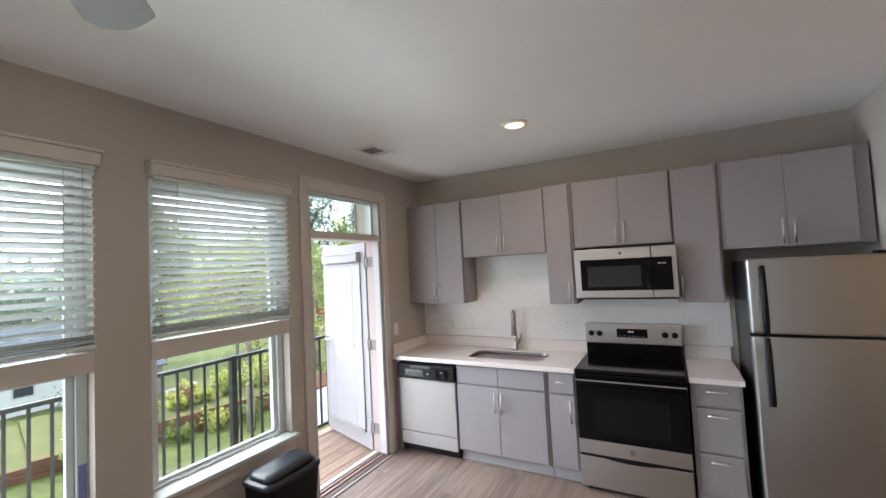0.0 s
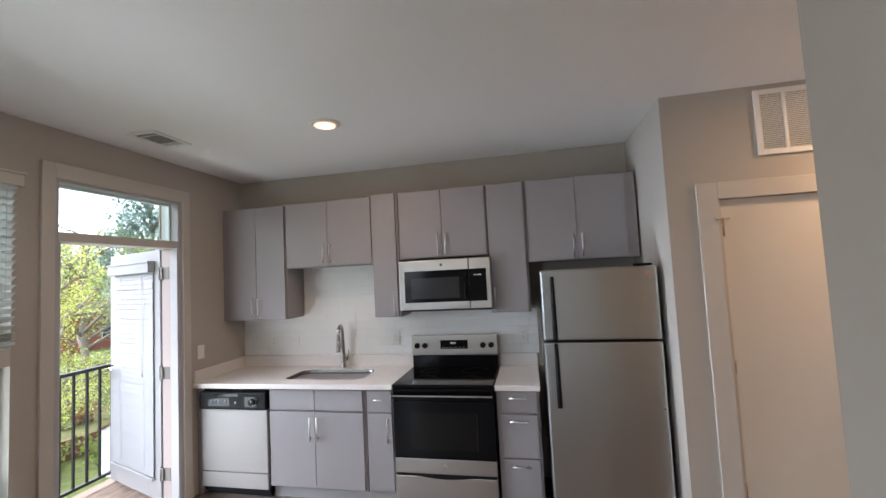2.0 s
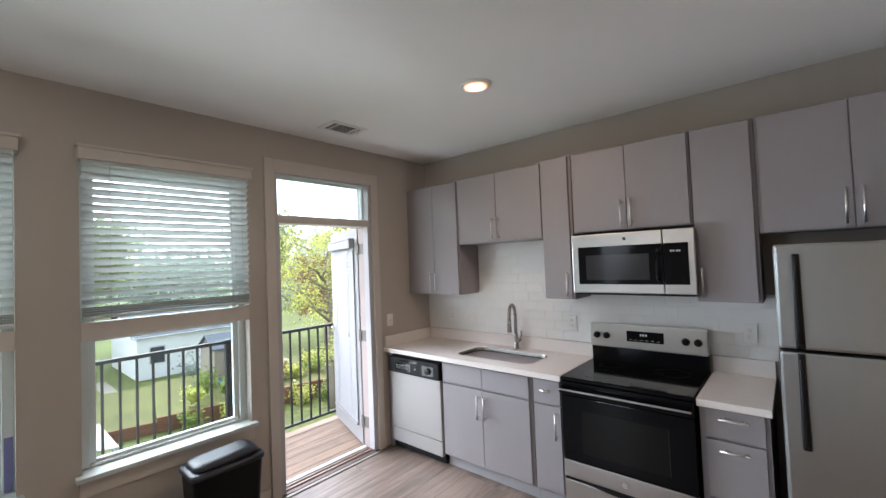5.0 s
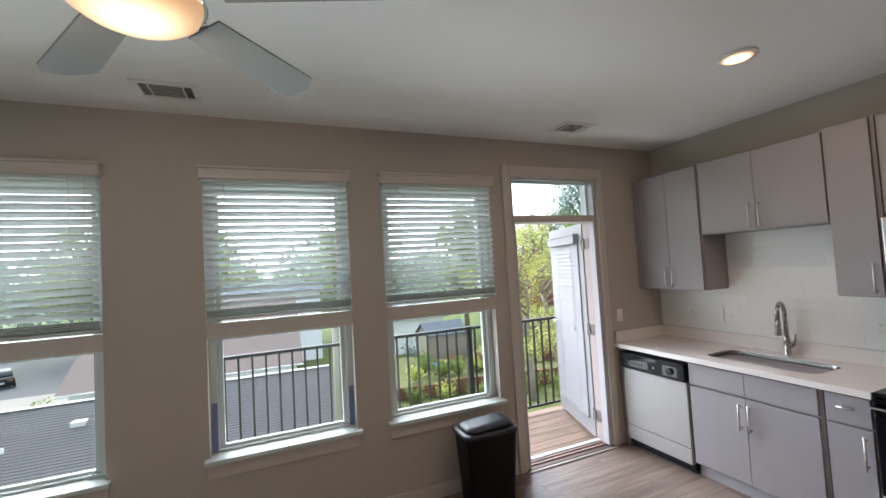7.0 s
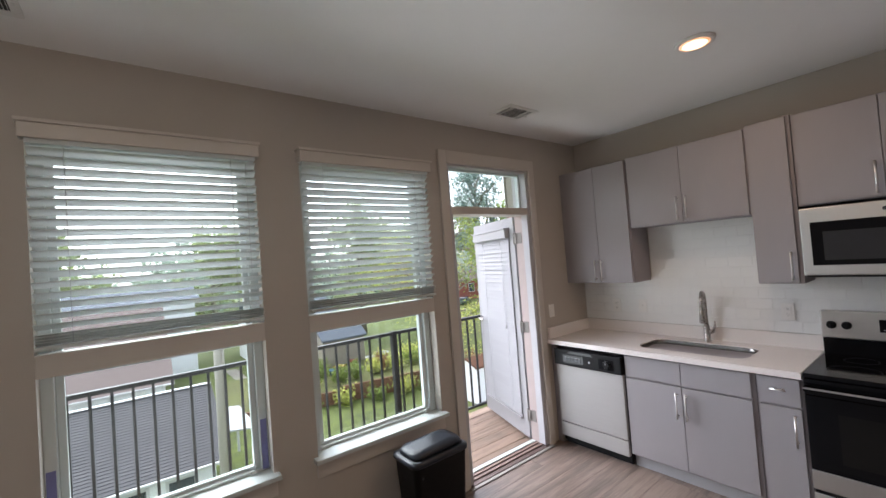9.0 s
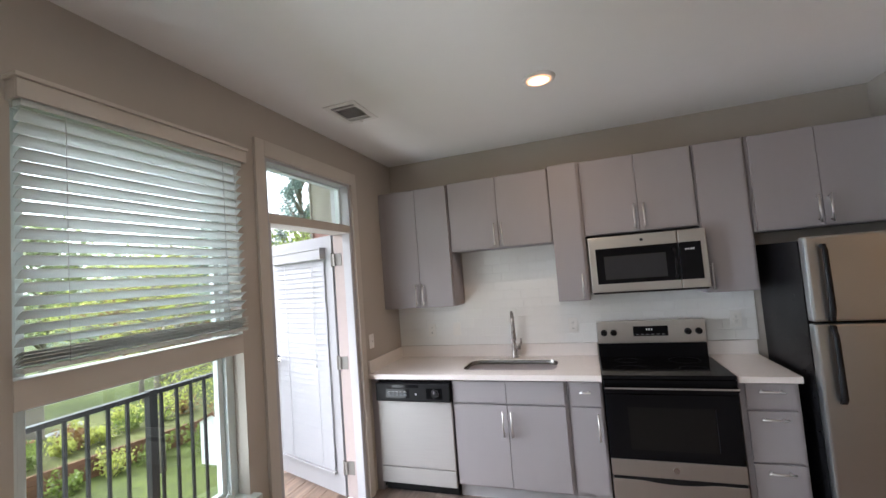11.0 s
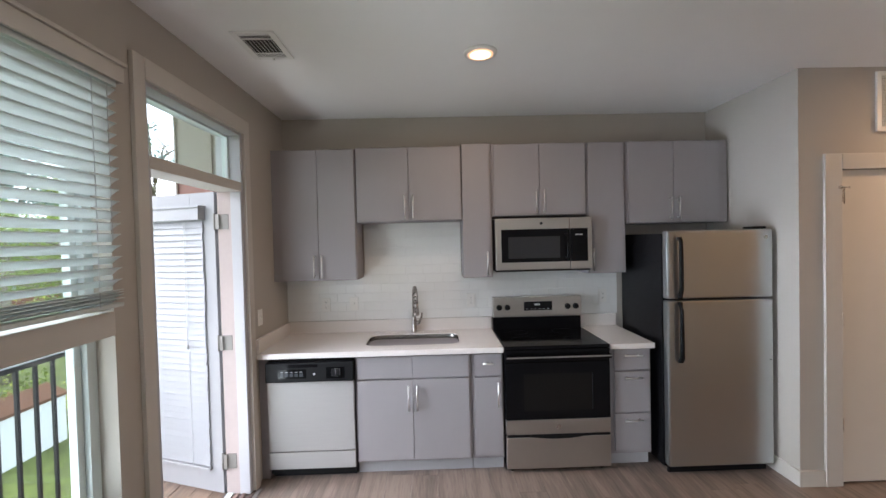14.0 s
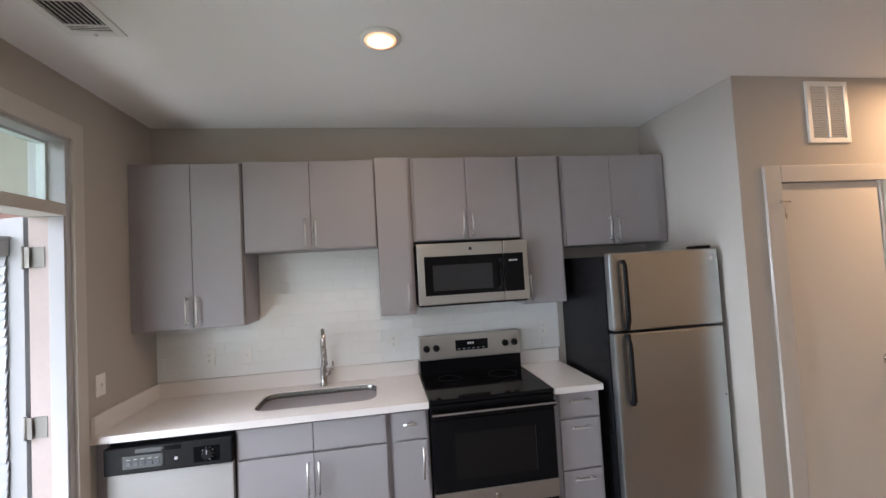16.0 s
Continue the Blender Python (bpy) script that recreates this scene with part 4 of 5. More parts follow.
for x in pts:
    dz = 0.016 * max(0, 1 - (x / 0.2) ** 2)
    lo_.append(lip.verts.new((x, -0.0022, 0.2625 - dz)))
    hi_.append(lip.verts.new((x, -0.0022, 0.281)))
for k in range(n):
    lip.faces.new((lo_[k], lo_[k + 1], hi_[k + 1], hi_[k]))
part("grip_gap_shade", lip, BLACK, rg, "flat black sheet for the shaded finger gap")
for s in (-1, 1):
    part("foot", disc((s * (w - 0.05), 0.06, 0.0), "z", 0.016, 0.032, 12), BLACK, rg)

# ---- microwave ----
MX0, MX1, MZ0, MZ1, MF = 1.772, 2.532, 1.430, 1.842, -0.398
mw = thing("microwave", ((MX0 + MX1) / 2, MF, MZ0), "stainless steel over-the-range microwave with a black glass door", "microwave")
w, h = (MX1 - MX0) / 2, MZ1 - MZ0
part("body", box(-w + 0.004, w - 0.004, 0.03, YN - MF - 0.001, 0.0, h, 0.003), BLACK, mw)
part("door", box(-w, 0.2045, 0, 0.029, 0.008, h, 0.006), STEELH, mw, "brushed steel door frame")
part("panel_frame", box(0.2085, w, 0, 0.029, 0.008, h, 0.006), STEELH, mw)
part("door_glass", box(-w + 0.046, 0.2043, -0.003, 0.0, 0.068, h - 0.086, 0.001), BLACKGLASS, mw, "black door glass")
part("door_window", box(-w + 0.10, 0.125, -0.0042, -0.0032, 0.098, h - 0.145, 0.0004), MESHWIN, mw, "dark mesh window")
part("control_panel", box(0.2088, w - 0.035, -0.003, 0.0, 0.068, h - 0.086, 0.001), BLACKGLASS, mw)
dg = bmesh.new()
for x in (0.252, 0.266, 0.284, 0.298):
    block(dg, x - 0.004, x + 0.004, -0.0042, -0.0034, h - 0.140, h - 0.130)
part("digits", dg, DIGIT, mw, "dim unreadable clock display")
part("handle", tube(bmesh.new(), [(0.178, -0.004, 0.09), (0.178, -0.034, 0.11), (0.178, -0.04, 0.19), (0.178, -0.034, 0.265), (0.178, -0.004, 0.285)], 0.0095, 12), BLACK, mw, "black curved handle")
part("emblem", disc((-0.02, -0.0005, h - 0.042), "y", 0.011, -0.003, 20), CHARCOAL, mw)
part("vent_grille", box(-w + 0.01, w - 0.01, 0.03, 0.3, -0.006, -0.0005), DARK, mw)

# ---- refrigerator ----
FX0, FX1, FF = 2.900, 3.642, -0.785
fr_ = thing("refrigerator", ((FX0 + FX1) / 2, FF, 0), "stainless steel top-freezer refrigerator with black sides and handles", "refrigerator")
w = (FX1 - FX0) / 2
part("cabinet", box(-w + 0.004, w - 0.004, 0.078, 0.70, 0.03, 1.695, 0.006), BLACKSIDE, fr_, "black textured cabinet")
for z0, z1, nm in ((1.238, 1.712, "freezer_door"), (0.062, 1.226, "fridge_door")):
    d = part(nm, box(-w, w, 0.0, 0.066, z0, z1, 0.014), STEEL, fr_, "brushed steel door")
    part("gasket", box(-w + 0.012, w - 0.012, 0.0665, 0.0775, z0 + 0.01, z1 - 0.01), BLACK, d)
for z0, z1 in ((1.245, 1.668), (0.800, 1.222)):
    hb = bmesh.new()
    x, n = -w + 0.078, 14
    rows_ = []
    for k in range(n + 1):
        u = k / n
        low = 0.030 * min(1, (u if z0 > 1.2 else 1 - u) * 5 + 0.25) * min(1, ((1 - u) if z0 > 1.2 else u) * 9 + 0.35)
        z = z0 + (z1 - z0) * u
        half = 0.0165 - 0.004 * u
        rows_.append([hb.verts.new(v) for v in ((x - half, -low, z), (x - half + 0.004, -low - 0.013, z), (x + half - 0.004, -low - 0.013, z), (x + half, -low, z))])
    for a, b in zip(rows_, rows_[1:]):
        for k in range(4):
            hb.faces.new((a[k], a[(k + 1) % 4], b[(k + 1) % 4], b[k])).smooth = True
    hb.faces.new(rows_[0])
    hb.faces.new(rows_[-1])
    for z in (z0 + 0.012, z1 - 0.012):
        block(hb, x - 0.010, x + 0.010, -0.03, -0.0005, z - 0.011, z + 0.011, 0.003)
    part("door_handle", hb, BLACK, fr_, "long black plastic handle")
part("emblem", disc((w - 0.052, -0.0005, 1.655), "y", 0.016, -0.003, 24), NICKEL, fr_, "small round emblem")
part("hinge_cover", box(w - 0.12, w - 0.02, 0.03, 0.12, 1.7125, 1.73, 0.005), BLACK, fr_)
part("toe_grille", box(-w + 0.02, w - 0.02, 0.05, 0.07, 0.0, 0.055), BLACK, fr_)
part("plug", disc((w - 0.022, -0.0005, 0.80), "y", 0.005, -0.002, 12), BLACK, fr_)


# ---- outlets and switches ----
def wall_plate(place, turn, kind, label):
    ob = thing("wall_outlet" if kind == "outlet" else "light_switch", place, label, "outlet" if kind == "outlet" else "switch")
    ob.rotation_euler = (0, 0, radians(turn))
    part("cover_plate", box(-0.036, 0.036, -0.006, -0.0003, -0.058, 0.058, 0.003), PLATE, ob)
    if kind == "outlet":
        for z in (-0.02, 0.02):
            rec = part("receptacle", box(-0.017, 0.017, -0.0085, -0.0062, z - 0.014, z + 0.014, 0.003), PLATE, ob)
            sl_ = bmesh.new()
            for x in (-0.006, 0.006):
                block(sl_, x - 0.001, x + 0.001, -0.009, -0.0086, z - 0.002, z + 0.007)
            block(sl_, -0.002, 0.002, -0.009, -0.0086, z - 0.010, z - 0.006)
            part("slots", sl_, DARK, rec)
    else:
        part("toggle", box(-0.005, 0.005, -0.018, -0.0062, -0.010, 0.010, 0.002), PLATE, ob)
    return ob


wall_plate((0.353, YN - 0.0095, 1.155), 0, "outlet", "white duplex outlet in the tiled backsplash")
wall_plate((0.592, YN - 0.0095, 1.159), 0, "switch", "white toggle switch in the tiled backsplash")
wall_plate((1.600, YN - 0.0095, 1.163), 0, "outlet", "white duplex outlet beside the range")
wall_plate((2.746, YN - 0.0095, 1.173), 0, "outlet", "white duplex outlet between range and fridge")
wall_plate((XW, -0.60, 1.160), 90, "switch", "white toggle switch beside the balcony door")
wall_plate((XW, -4.36, 0.43), 90, "outlet", "white duplex outlet between the windows")

# ---- bin ----
trash = thing("trash_can", (0.262, -2.205, 0), "slim black plastic trash can with a charcoal swing lid", "trash can")


def loft(levels, n=6):
    bm = bmesh.new()
    rr = []
    for hx, hy, z, r in levels:
        rr.append([bm.verts.new((x, y, z)) for x, y in rounded(-hx, hx, -hy, hy, r, n)])
    for a, b in zip(rr, rr[1:]):
        for i in range(len(a)):
            f = bm.faces.new((a[i], a[(i + 1) % len(a)], b[(i + 1) % len(a)], b[i]))
            f.smooth = True
    bm.faces.new(rr[0][::-1])
    bm.faces.new(rr[-1])
    return bm


part("bucket", loft(((0.098, 0.165, 0.0, 0.03), (0.10, 0.168, 0.006, 0.035), (0.125, 0.198, 0.507, 0.04), (0.128, 0.202, 0.512, 0.04))), BLACK, trash)
part("rim", loft(((0.132, 0.208, 0.5125, 0.045), (0.135, 0.212, 0.522, 0.047), (0.133, 0.21, 0.54, 0.045), (0.112, 0.188, 0.546, 0.05))), CHARCOAL, trash, "charcoal rim")
lid = loft(((0.108, 0.184, 0.5465, 0.055), (0.106, 0.182, 0.562, 0.055), (0.095, 0.172, 0.576, 0.055), (0.060, 0.135, 0.584, 0.05)))
bmesh.ops.transform(lid, matrix=Matrix.Translation((0, 0, 0.5475)) @ Matrix.Rotation(radians(1.5), 4, "X") @ Matrix.Translation((0, 0, -0.544)), verts=lid.verts)
part("lid", lid, CHARCOAL, trash, "blue-grey charcoal domed lid")


# ---- balcony ----
RXL, RZ = -1.055, 1.045
DECK_Z = -0.03
BY0, BY1 = -4.07, -0.42
deck = tagged(thing("balcony_deck", (0, 0, DECK_Z), "weathered brown timber balcony deck", "deck"), kind="structure")
part("deck_frame", box(-1.16, XW - TOUT - 0.002, BY0 - 0.02, -0.08, -0.26, -0.03), material("deck_joist", (0.2, 0.15, 0.11), 0.8, vary=0.1, scale=6), deck)
PINK = material("salmon_lap_siding", (0.30, 0.165, 0.13), 0.7, vary=0.06, scale=4)
BEIGE = material("beige_siding", (0.36, 0.335, 0.285), 0.7, vary=0.04, scale=4)
# outside end wall of the balcony
ew = thing("balcony_end_wall", (-0.44, -0.26, DECK_Z), "beige panelled and salmon end wall of the balcony", "wall", kind="structure")
part("lower_siding", box(-0.30, 0.298, 0, 0.16, 0, 2.22), PINK, ew, "salmon siding")
part("upper_panel", box(-0.30, 0.298, 0, 0.16, 2.2205, 3.6), BEIGE, ew, "beige panel")
part("batten", box(-0.045, -0.02, -0.016, 0, 2.23, 3.6, 0.002), BEIGE, ew)
part("corner_board", box(-0.315, -0.30, -0.012, 0.172, 0, 3.6, 0.002), BEIGE, ew)
facade = thing("facade", (XW - TOUT, 0, 0), "salmon sided outer face of the building", "wall", kind="structure")
part("siding", box(-0.02, -0.002, DOOR_Y1 + 0.06, -0.10, -0.25, 2.9), PINK, facade)
rail = thing("balcony_railing", (RXL, 0, DECK_Z), "black metal balcony railing with slim upright bars", "railing")
part("top_rail", box(-0.022, 0.022, BY0, BY1, RZ - DECK_Z - 0.03, RZ - DECK_Z, 0.004), RAIL, rail)
part("bottom_rail", box(-0.016, 0.016, BY0, BY1, 0.075, 0.10, 0.003), RAIL, rail)
for y in (BY0 - 0.02, -1.655, BY1 + 0.022):
    part("post", box(-0.026, 0.026, y - 0.026, y + 0.026, 0, RZ - DECK_Z + 0.006, 0.003), RAIL, rail)
bme = mesh_of("baluster", box(-0.0085, 0.0085, -0.0085, 0.0085, 0.1003, RZ - DECK_Z - 0.0303), RAIL)
y = BY0 + 0.086
while y < BY1 - 0.03:
    if abs(y + 1.655) > 0.05:
        piece("baluster", bme, rail, (0, y, 0))
    y += 0.109
part("side_rail", box(0.022, -RXL + XW - TOUT - 0.003, BY0 - 0.042, BY0 - 0.002, RZ - DECK_Z - 0.03, RZ - DECK_Z, 0.004), RAIL, rail)
part("side_bottom_rail", box(0.026, -RXL + XW - TOUT - 0.003, BY0 - 0.037, BY0 - 0.007, 0.075, 0.10, 0.003), RAIL, rail)
for k in range(7):
    piece("baluster", bme, rail, (0.13 + 0.1135 * k, BY0 - 0.022, 0))

# slab added out of view above the balcony to shade door and floor
upper = solid("unseen_shade_slab", box(-1.6, XW - TOUT, -6.4, 0.6, 3.15, 3.35), BEIGE, "unseen slab added to shade the balcony door", "balcony")

# ---- outdoors ----
G = -7.0
GRASS = material("spring_grass", (0.085, 0.108, 0.020), 0.95, vary=0.75, scale=0.7, fine=0.6, bump=0.6, bump_scale=9)
ground = solid("ground", box(-900, 700, -900, 900, G - 1, G), GRASS, "bright green spring lawn", "ground")
ASPH = material("worn_asphalt", (0.075, 0.073, 0.075), 0.9, vary=0.12, scale=2)
CONC = material("pale_concrete", (0.24, 0.215, 0.185), 0.9, vary=0.12, scale=2)
road_bm = bmesh.new()
block(road_bm, -62, -41, -90, -12.5, G, G + 0.03)
block(road_bm, -120, -62.001, -38, -27, G, G + 0.03)
solid("road", road_bm, ASPH, "grey asphalt street", "road")
solid("pavement", box(-40.9, -36.5, -60, -13.2, G, G + 0.14, 0.03), CONC, "pale concrete pavement with a kerb", "pavement")
solid("path", box(-40.0, -25.2, 2.9, 3.8, G, G + 0.025), CONC, "narrow pale concrete garden path", "pavement")
SHINGLE = material("dark_grey_shingle", (0.090, 0.086, 0.090), 0.9, vary=0.25, scale=6, fine=0.7)
# shadow line under each shingle course, put into the riser colour
EDGESHADE = material("shingle_edge_shadow", (0.072, 0.069, 0.073), 0.95, vary=0.2, scale=6)
MAUVE = material("mauve_brown_shingle", (0.155, 0.118, 0.108), 0.9, vary=0.12, scale=4)
SLATEBLUE = material("blue_grey_shingle", (0.10, 0.115, 0.14), 0.9, vary=0.15, scale=5)
WSIDE = material("white_siding", (0.78, 0.79, 0.80), 0.7, vary=0.05, scale=2)
TAN = material("tan_siding", (0.27, 0.235, 0.19), 0.8, vary=0.06, scale=2)
REDBRICK = material("red_brick", (0.20, 0.065, 0.045), 0.85, vary=0.2, scale=6)
DWIN = material("dark_window", (0.05, 0.06, 0.07), 0.15, vary=0.1, scale=2)
GUTTER = material("white_gutter", (0.55, 0.55, 0.55), 0.5, vary=0.05, scale=3)
TIMBER = material("brown_timber_wall", (0.15, 0.072, 0.042), 0.9, vary=0.3, scale=3)


def house(name, place, wx, wy, wall_h, rise, wall, roof, label, windows=(), over=0.4, gutter=True, courses=0, ridge="y"):
    """A gabled house, ridge along y or x; windows: (face, along, z, width, height)."""
    ob = thing(name, place, label, "house", "neighbouring houses")
    hx, hy = wx / 2, wy / 2
    body = bmesh.new()
    block(body, -hx, hx, -hy, hy, 0, wall_h)
    part("wall", body, wall, ob)
    span, run = (hx, hy) if ridge == "y" else (hy, hx)
    for s in (-1, 1):
        g = bmesh.new()
        e = s * (run - 0.01)
        tri = [(-span, e, wall_h + 0.001), (span, e, wall_h + 0.001), (0, e, wall_h + rise)]
        lo = [g.verts.new(p if ridge == "y" else (p[1], p[0], p[2])) for p in tri]
        tri2 = [(p[0], e - s * 0.15, p[2]) for p in tri]
        hi = [g.verts.new(p if ridge == "y" else (p[1], p[0], p[2])) for p in tri2]
        g.faces.new(lo)
        g.faces.new(hi[::-1])
        for i in range(3):
            g.faces.new((lo[i], lo[(i + 1) % 3], hi[(i + 1) % 3], hi[i]))
        part("gable", g, wall, ob)
    slope = rise / span
    r = bmesh.new()
    for s in (-1, 1):
        prof = [(0, wall_h + rise + 0.12), (s * (span + over), wall_h - slope * over + 0.12), (s * (span + over), wall_h - slope * over), (0, wall_h + rise)]
        ends = []
        for e in (-run - over, run + over):
            ends.append([r.verts.new((u, e, z) if ridge == "y" else (e, u, z)) for u, z in prof])
        a, b = ends
        r.faces.new(a)
        r.faces.new(b[::-1])
        for i in range(4):
            r.faces.new((a[i], a[(i + 1) % 4], b[(i + 1) % 4], b[i]))
    ro = part("roof", r, roof, ob)
    if courses:
        c = bmesh.new()
        ln = math.hypot(span + over, slope * (span + over))
        for k in range(courses):
            f0, f1 = k / courses, (k + 1) / courses
            for sgn in (1, -1):
                u0, u1 = sgn * (span + over) * (1 - f0), sgn * (span + over) * (1 - f1)
                z0, z1 = wall_h - slope * over + 0.12 + slope * (span + over) * f0, wall_h - slope * over + 0.12 + slope * (span + over) * f1
                vs = [c.verts.new(v) for v in ((u0, -run - over, z0 + 0.020), (u0, run + over, z0 + 0.020), (u1, run + over, z1 + 0.004), (u1, -run - over, z1 + 0.004), (u0, -run - over, z0 + 0.002), (u0, run + over, z0 + 0.002))]
                c.faces.new(vs[:4])
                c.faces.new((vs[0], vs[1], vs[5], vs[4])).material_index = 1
        rows = part("shingle_courses", c, roof, ro)
        rows.data.materials.append(EDGESHADE)
        tagged(rows, kind="stuff")
    if gutter:
        gu = bmesh.new()
        for s in (-1, 1):
            u = s * (span + over + 0.06)
            z = wall_h - slope * over
            if ridge == "y":
                block(gu, u - 0.05, u + 0.05, -run - over, run + over, z + 0.02, z + 0.11, 0.02)
            else:
                block(gu, -run - over, run + over, u - 0.06, u + 0.06, z - 0.02, z + 0.13, 0.02)
        part("gutter", gu, GUTTER, ob, "white gutter")
    for face, along, z, ww, wh in windows:
        s = 1 if face[0] == "+" else -1
        fb = bmesh.new()
        pb = bmesh.new()
        if face[1] == "x":
            f = s * hx
            block(fb, *sorted((f, f + s * 0.05)), along - ww / 2 - 0.09, along + ww / 2 + 0.09, z - wh / 2 - 0.09, z + wh / 2 + 0.09)
            block(pb, *sorted((f + s * 0.0505, f + s * 0.06)), along - ww / 2, along + ww / 2, z - wh / 2, z + wh / 2)
            mb = box(*sorted((f + s * 0.0605, f + s * 0.075)), along - ww / 2, along + ww / 2, z - 0.03, z + 0.03)
        else:
            f = s * hy
            block(fb, along - ww / 2 - 0.09, along + ww / 2 + 0.09, *sorted((f, f + s * 0.05)), z - wh / 2 - 0.09, z + wh / 2 + 0.09)
            block(pb, along - ww / 2, along + ww / 2, *sorted((f + s * 0.0505, f + s * 0.06)), z - wh / 2, z + wh / 2)
            mb = box(along - ww / 2, along + ww / 2, *sorted((f + s * 0.0605, f + s * 0.075)), z - 0.03, z + 0.03)
        wo = part("window", fb, GUTTER, ob)
        part("pane", pb, DWIN, wo)
        part("glazing_bar", mb, GUTTER, wo)
    return ob


h1 = house("house", (-17.1, -7.0, G), 6.6, 10.8, 2.65, 1.60, WSIDE, SHINGLE, "low white house with a dark grey shingle roof", [("+x", 4.4, 1.75, 0.7, 0.9), ("+x", 2.9, 1.75, 1.1, 0.9), ("+x", 0.6, 1.75, 0.9, 0.9), ("+x", -2.6, 1.75, 1.2, 0.9)], courses=30)
# highlight along the ridge, put in as a pale cap
part("ridge_cap", box(-0.12, 0.12, -5.8, 5.8, 4.36, 4.395, 0.015), GUTTER, h1, "ridge cap with its highlight put in as pale colour")
rv = tube(bmesh.new(), [(1.9, -4.9, 3.3), (1.9, -4.9, 3.62)], 0.05, 10)
part("roof_pipe", rv, GUTTER, h1, "white vent pipe")
rb = bmesh.new()
block(rb, 0.95, 1.3, -3.4, -2.95, 3.70, 3.93, 0.05)
part("roof_vent", rb, GUTTER, h1, "white roof vent")
house("house", (-31.0, -8.0, G), 13.0, 11.2, 3.35, 3.6, WSIDE, MAUVE, "large house with a mauve-brown roof")
house("house", (-45.0, -3.55, G), 8.0, 8.9, 6.9, 0.9, WSIDE, SLATEBLUE, "wide white two-storey house with a low grey roof", [("+x", -2.6, 4.3, 1.0, 1.3), ("+x", 0.0, 4.3, 1.0, 1.3)])
house("house", (-42.0, 9.2, G), 9.0, 7.6, 3.6, 2.2, WSIDE, SLATEBLUE, "white house beyond the garden", [("+x", -2.4, 1.9, 1.0, 1.3)])
house("garden_shed", (-29.9, 9.7, G + 1.0), 2.6, 3.4, 2.1, 0.8, TAN, SLATEBLUE, "small tan garden shed with a blue-grey roof", over=0.2, gutter=False)
house("house", (-68.0, 55.0, G), 12.0, 22.0, 4.2, 3.2, REDBRICK, MAUVE, "distant red brick house", [("+x", -7, 2.4, 1.4, 1.6), ("+x", -2, 2.4, 1.4, 1.6), ("+x", 4, 2.4, 1.4, 1.6)], gutter=False)

BED = 1.0
lean = thing("lean_to", (-18.6, -0.55, G), "white metal lean-to roof on posts beside the grey-roofed house", "shelter")
slope_bm = box(-1.9, 1.9, -0.75, 0.95, 0, 0.06, 0.01)
bmesh.ops.transform(slope_bm, matrix=Matrix.Translation((0, 0, 2.25)) @ Matrix.Rotation(radians(-8), 4, "X"), verts=slope_bm.verts)
part("roof", slope_bm, material("dull_white_sheet_metal", (0.36, 0.37, 0.38), 0.6, vary=0.08, scale=4), lean, "white metal roof sheet")
for px_ in (-1.75, 1.75):
    part("post", box(px_ - 0.05, px_ + 0.05, 0.75, 0.85, 0, 2.13), GUTTER, lean)
rw = thing("retaining_wall", (-22.75, 7.6, G), "brown timber retaining wall round the garden bed", "garden wall")
rw.rotation_euler = (0, 0, radians(-12.5))
trnd = random.Random(8)
for y0, y1, rows in ((-8.0, -4.4, 3), (-4.38, -0.7, 4), (-0.68, 3.1, 5), (3.12, 7.6, 5)):
    for k in range(rows):
        d = trnd.uniform(-0.02, 0.02)
        part("timber", box(-0.1 + d, 0.1 + d, y0, y1, k * 0.21, k * 0.21 + 0.2, 0.015), TIMBER, rw)
bed_bm = bmesh.new()
for y0, y1, high in ((-8.0, -4.4, 0.55), (-4.395, -0.7, 0.78), (-0.695, 10.5, BED)):
    block(bed_bm, -9.2, -0.13, y0, y1, 0, high, 0.04)
bmesh.ops.transform(bed_bm, matrix=Matrix.Translation((-22.75, 7.6, G)) @ Matrix.Rotation(radians(-12.5), 4, "Z"), verts=bed_bm.verts)
bed = solid("garden_bed", bed_bm, material("garden_grass_and_soil", (0.10, 0.105, 0.028), 0.95, vary=0.8, scale=1.2, fine=0.6), "raised garden bed of rough grass and soil", "ground")
rnd = random.Random(11)
for k, (x, y, s, col, lab) in enumerate(((-26.4, 8.2, 0.45, (0.248, 0.189, 0.013), "yellow"), (-25.9, 7.6, 0.4, (0.045, 0.126, 0.225), "blue"), (-26.8, 9.6, 0.5, (0.225, 0.027, 0.023), "red"), (-26.2, 10.9, 0.6, (0.4, 0.4, 0.4), "white"), (-27.2, 12.2, 0.55, (0.36, 0.36, 0.38), "white"))):
    tub = thing("garden_tub", (x, y, G + BED), f"{lab} plastic garden tub on the soil", "tub")
    part("shell", lathe(bmesh.new(), ((s * 0.6, 0.0), (s, s * 1.1), (s * 1.05, s * 1.1), (s * 0.9, s * 1.0), (s * 0.6, 0.1)), sides=14), material(f"{lab}_plastic", col, 0.5, vary=0.05), tub)

pole = thing("utility_pole", (-12.2, -1.55, G), "pale grey utility pole with a cross arm and wires", "utility pole")
POLE = material("weathered_pole", (0.36, 0.33, 0.285), 0.9, vary=0.15, scale=6, stretch=(6, 6, 0.5))
part("pole", tube(bmesh.new(), [(0, 0, 0), (0, 0, 5.0), (0, 0, 7.3)], [0.17, 0.15, 0.14], 14), POLE, pole)
part("conduit", tube(bmesh.new(), [(0.17, 0.10, 0.2), (0.155, 0.10, 7.0)], 0.03, 8), POLE, pole)
part("wire", tube(bmesh.new(), [(0, 0, 7.1), (-6, -7, 6.0), (-14, -16, 5.7)], 0.025, 6), RAIL, pole)
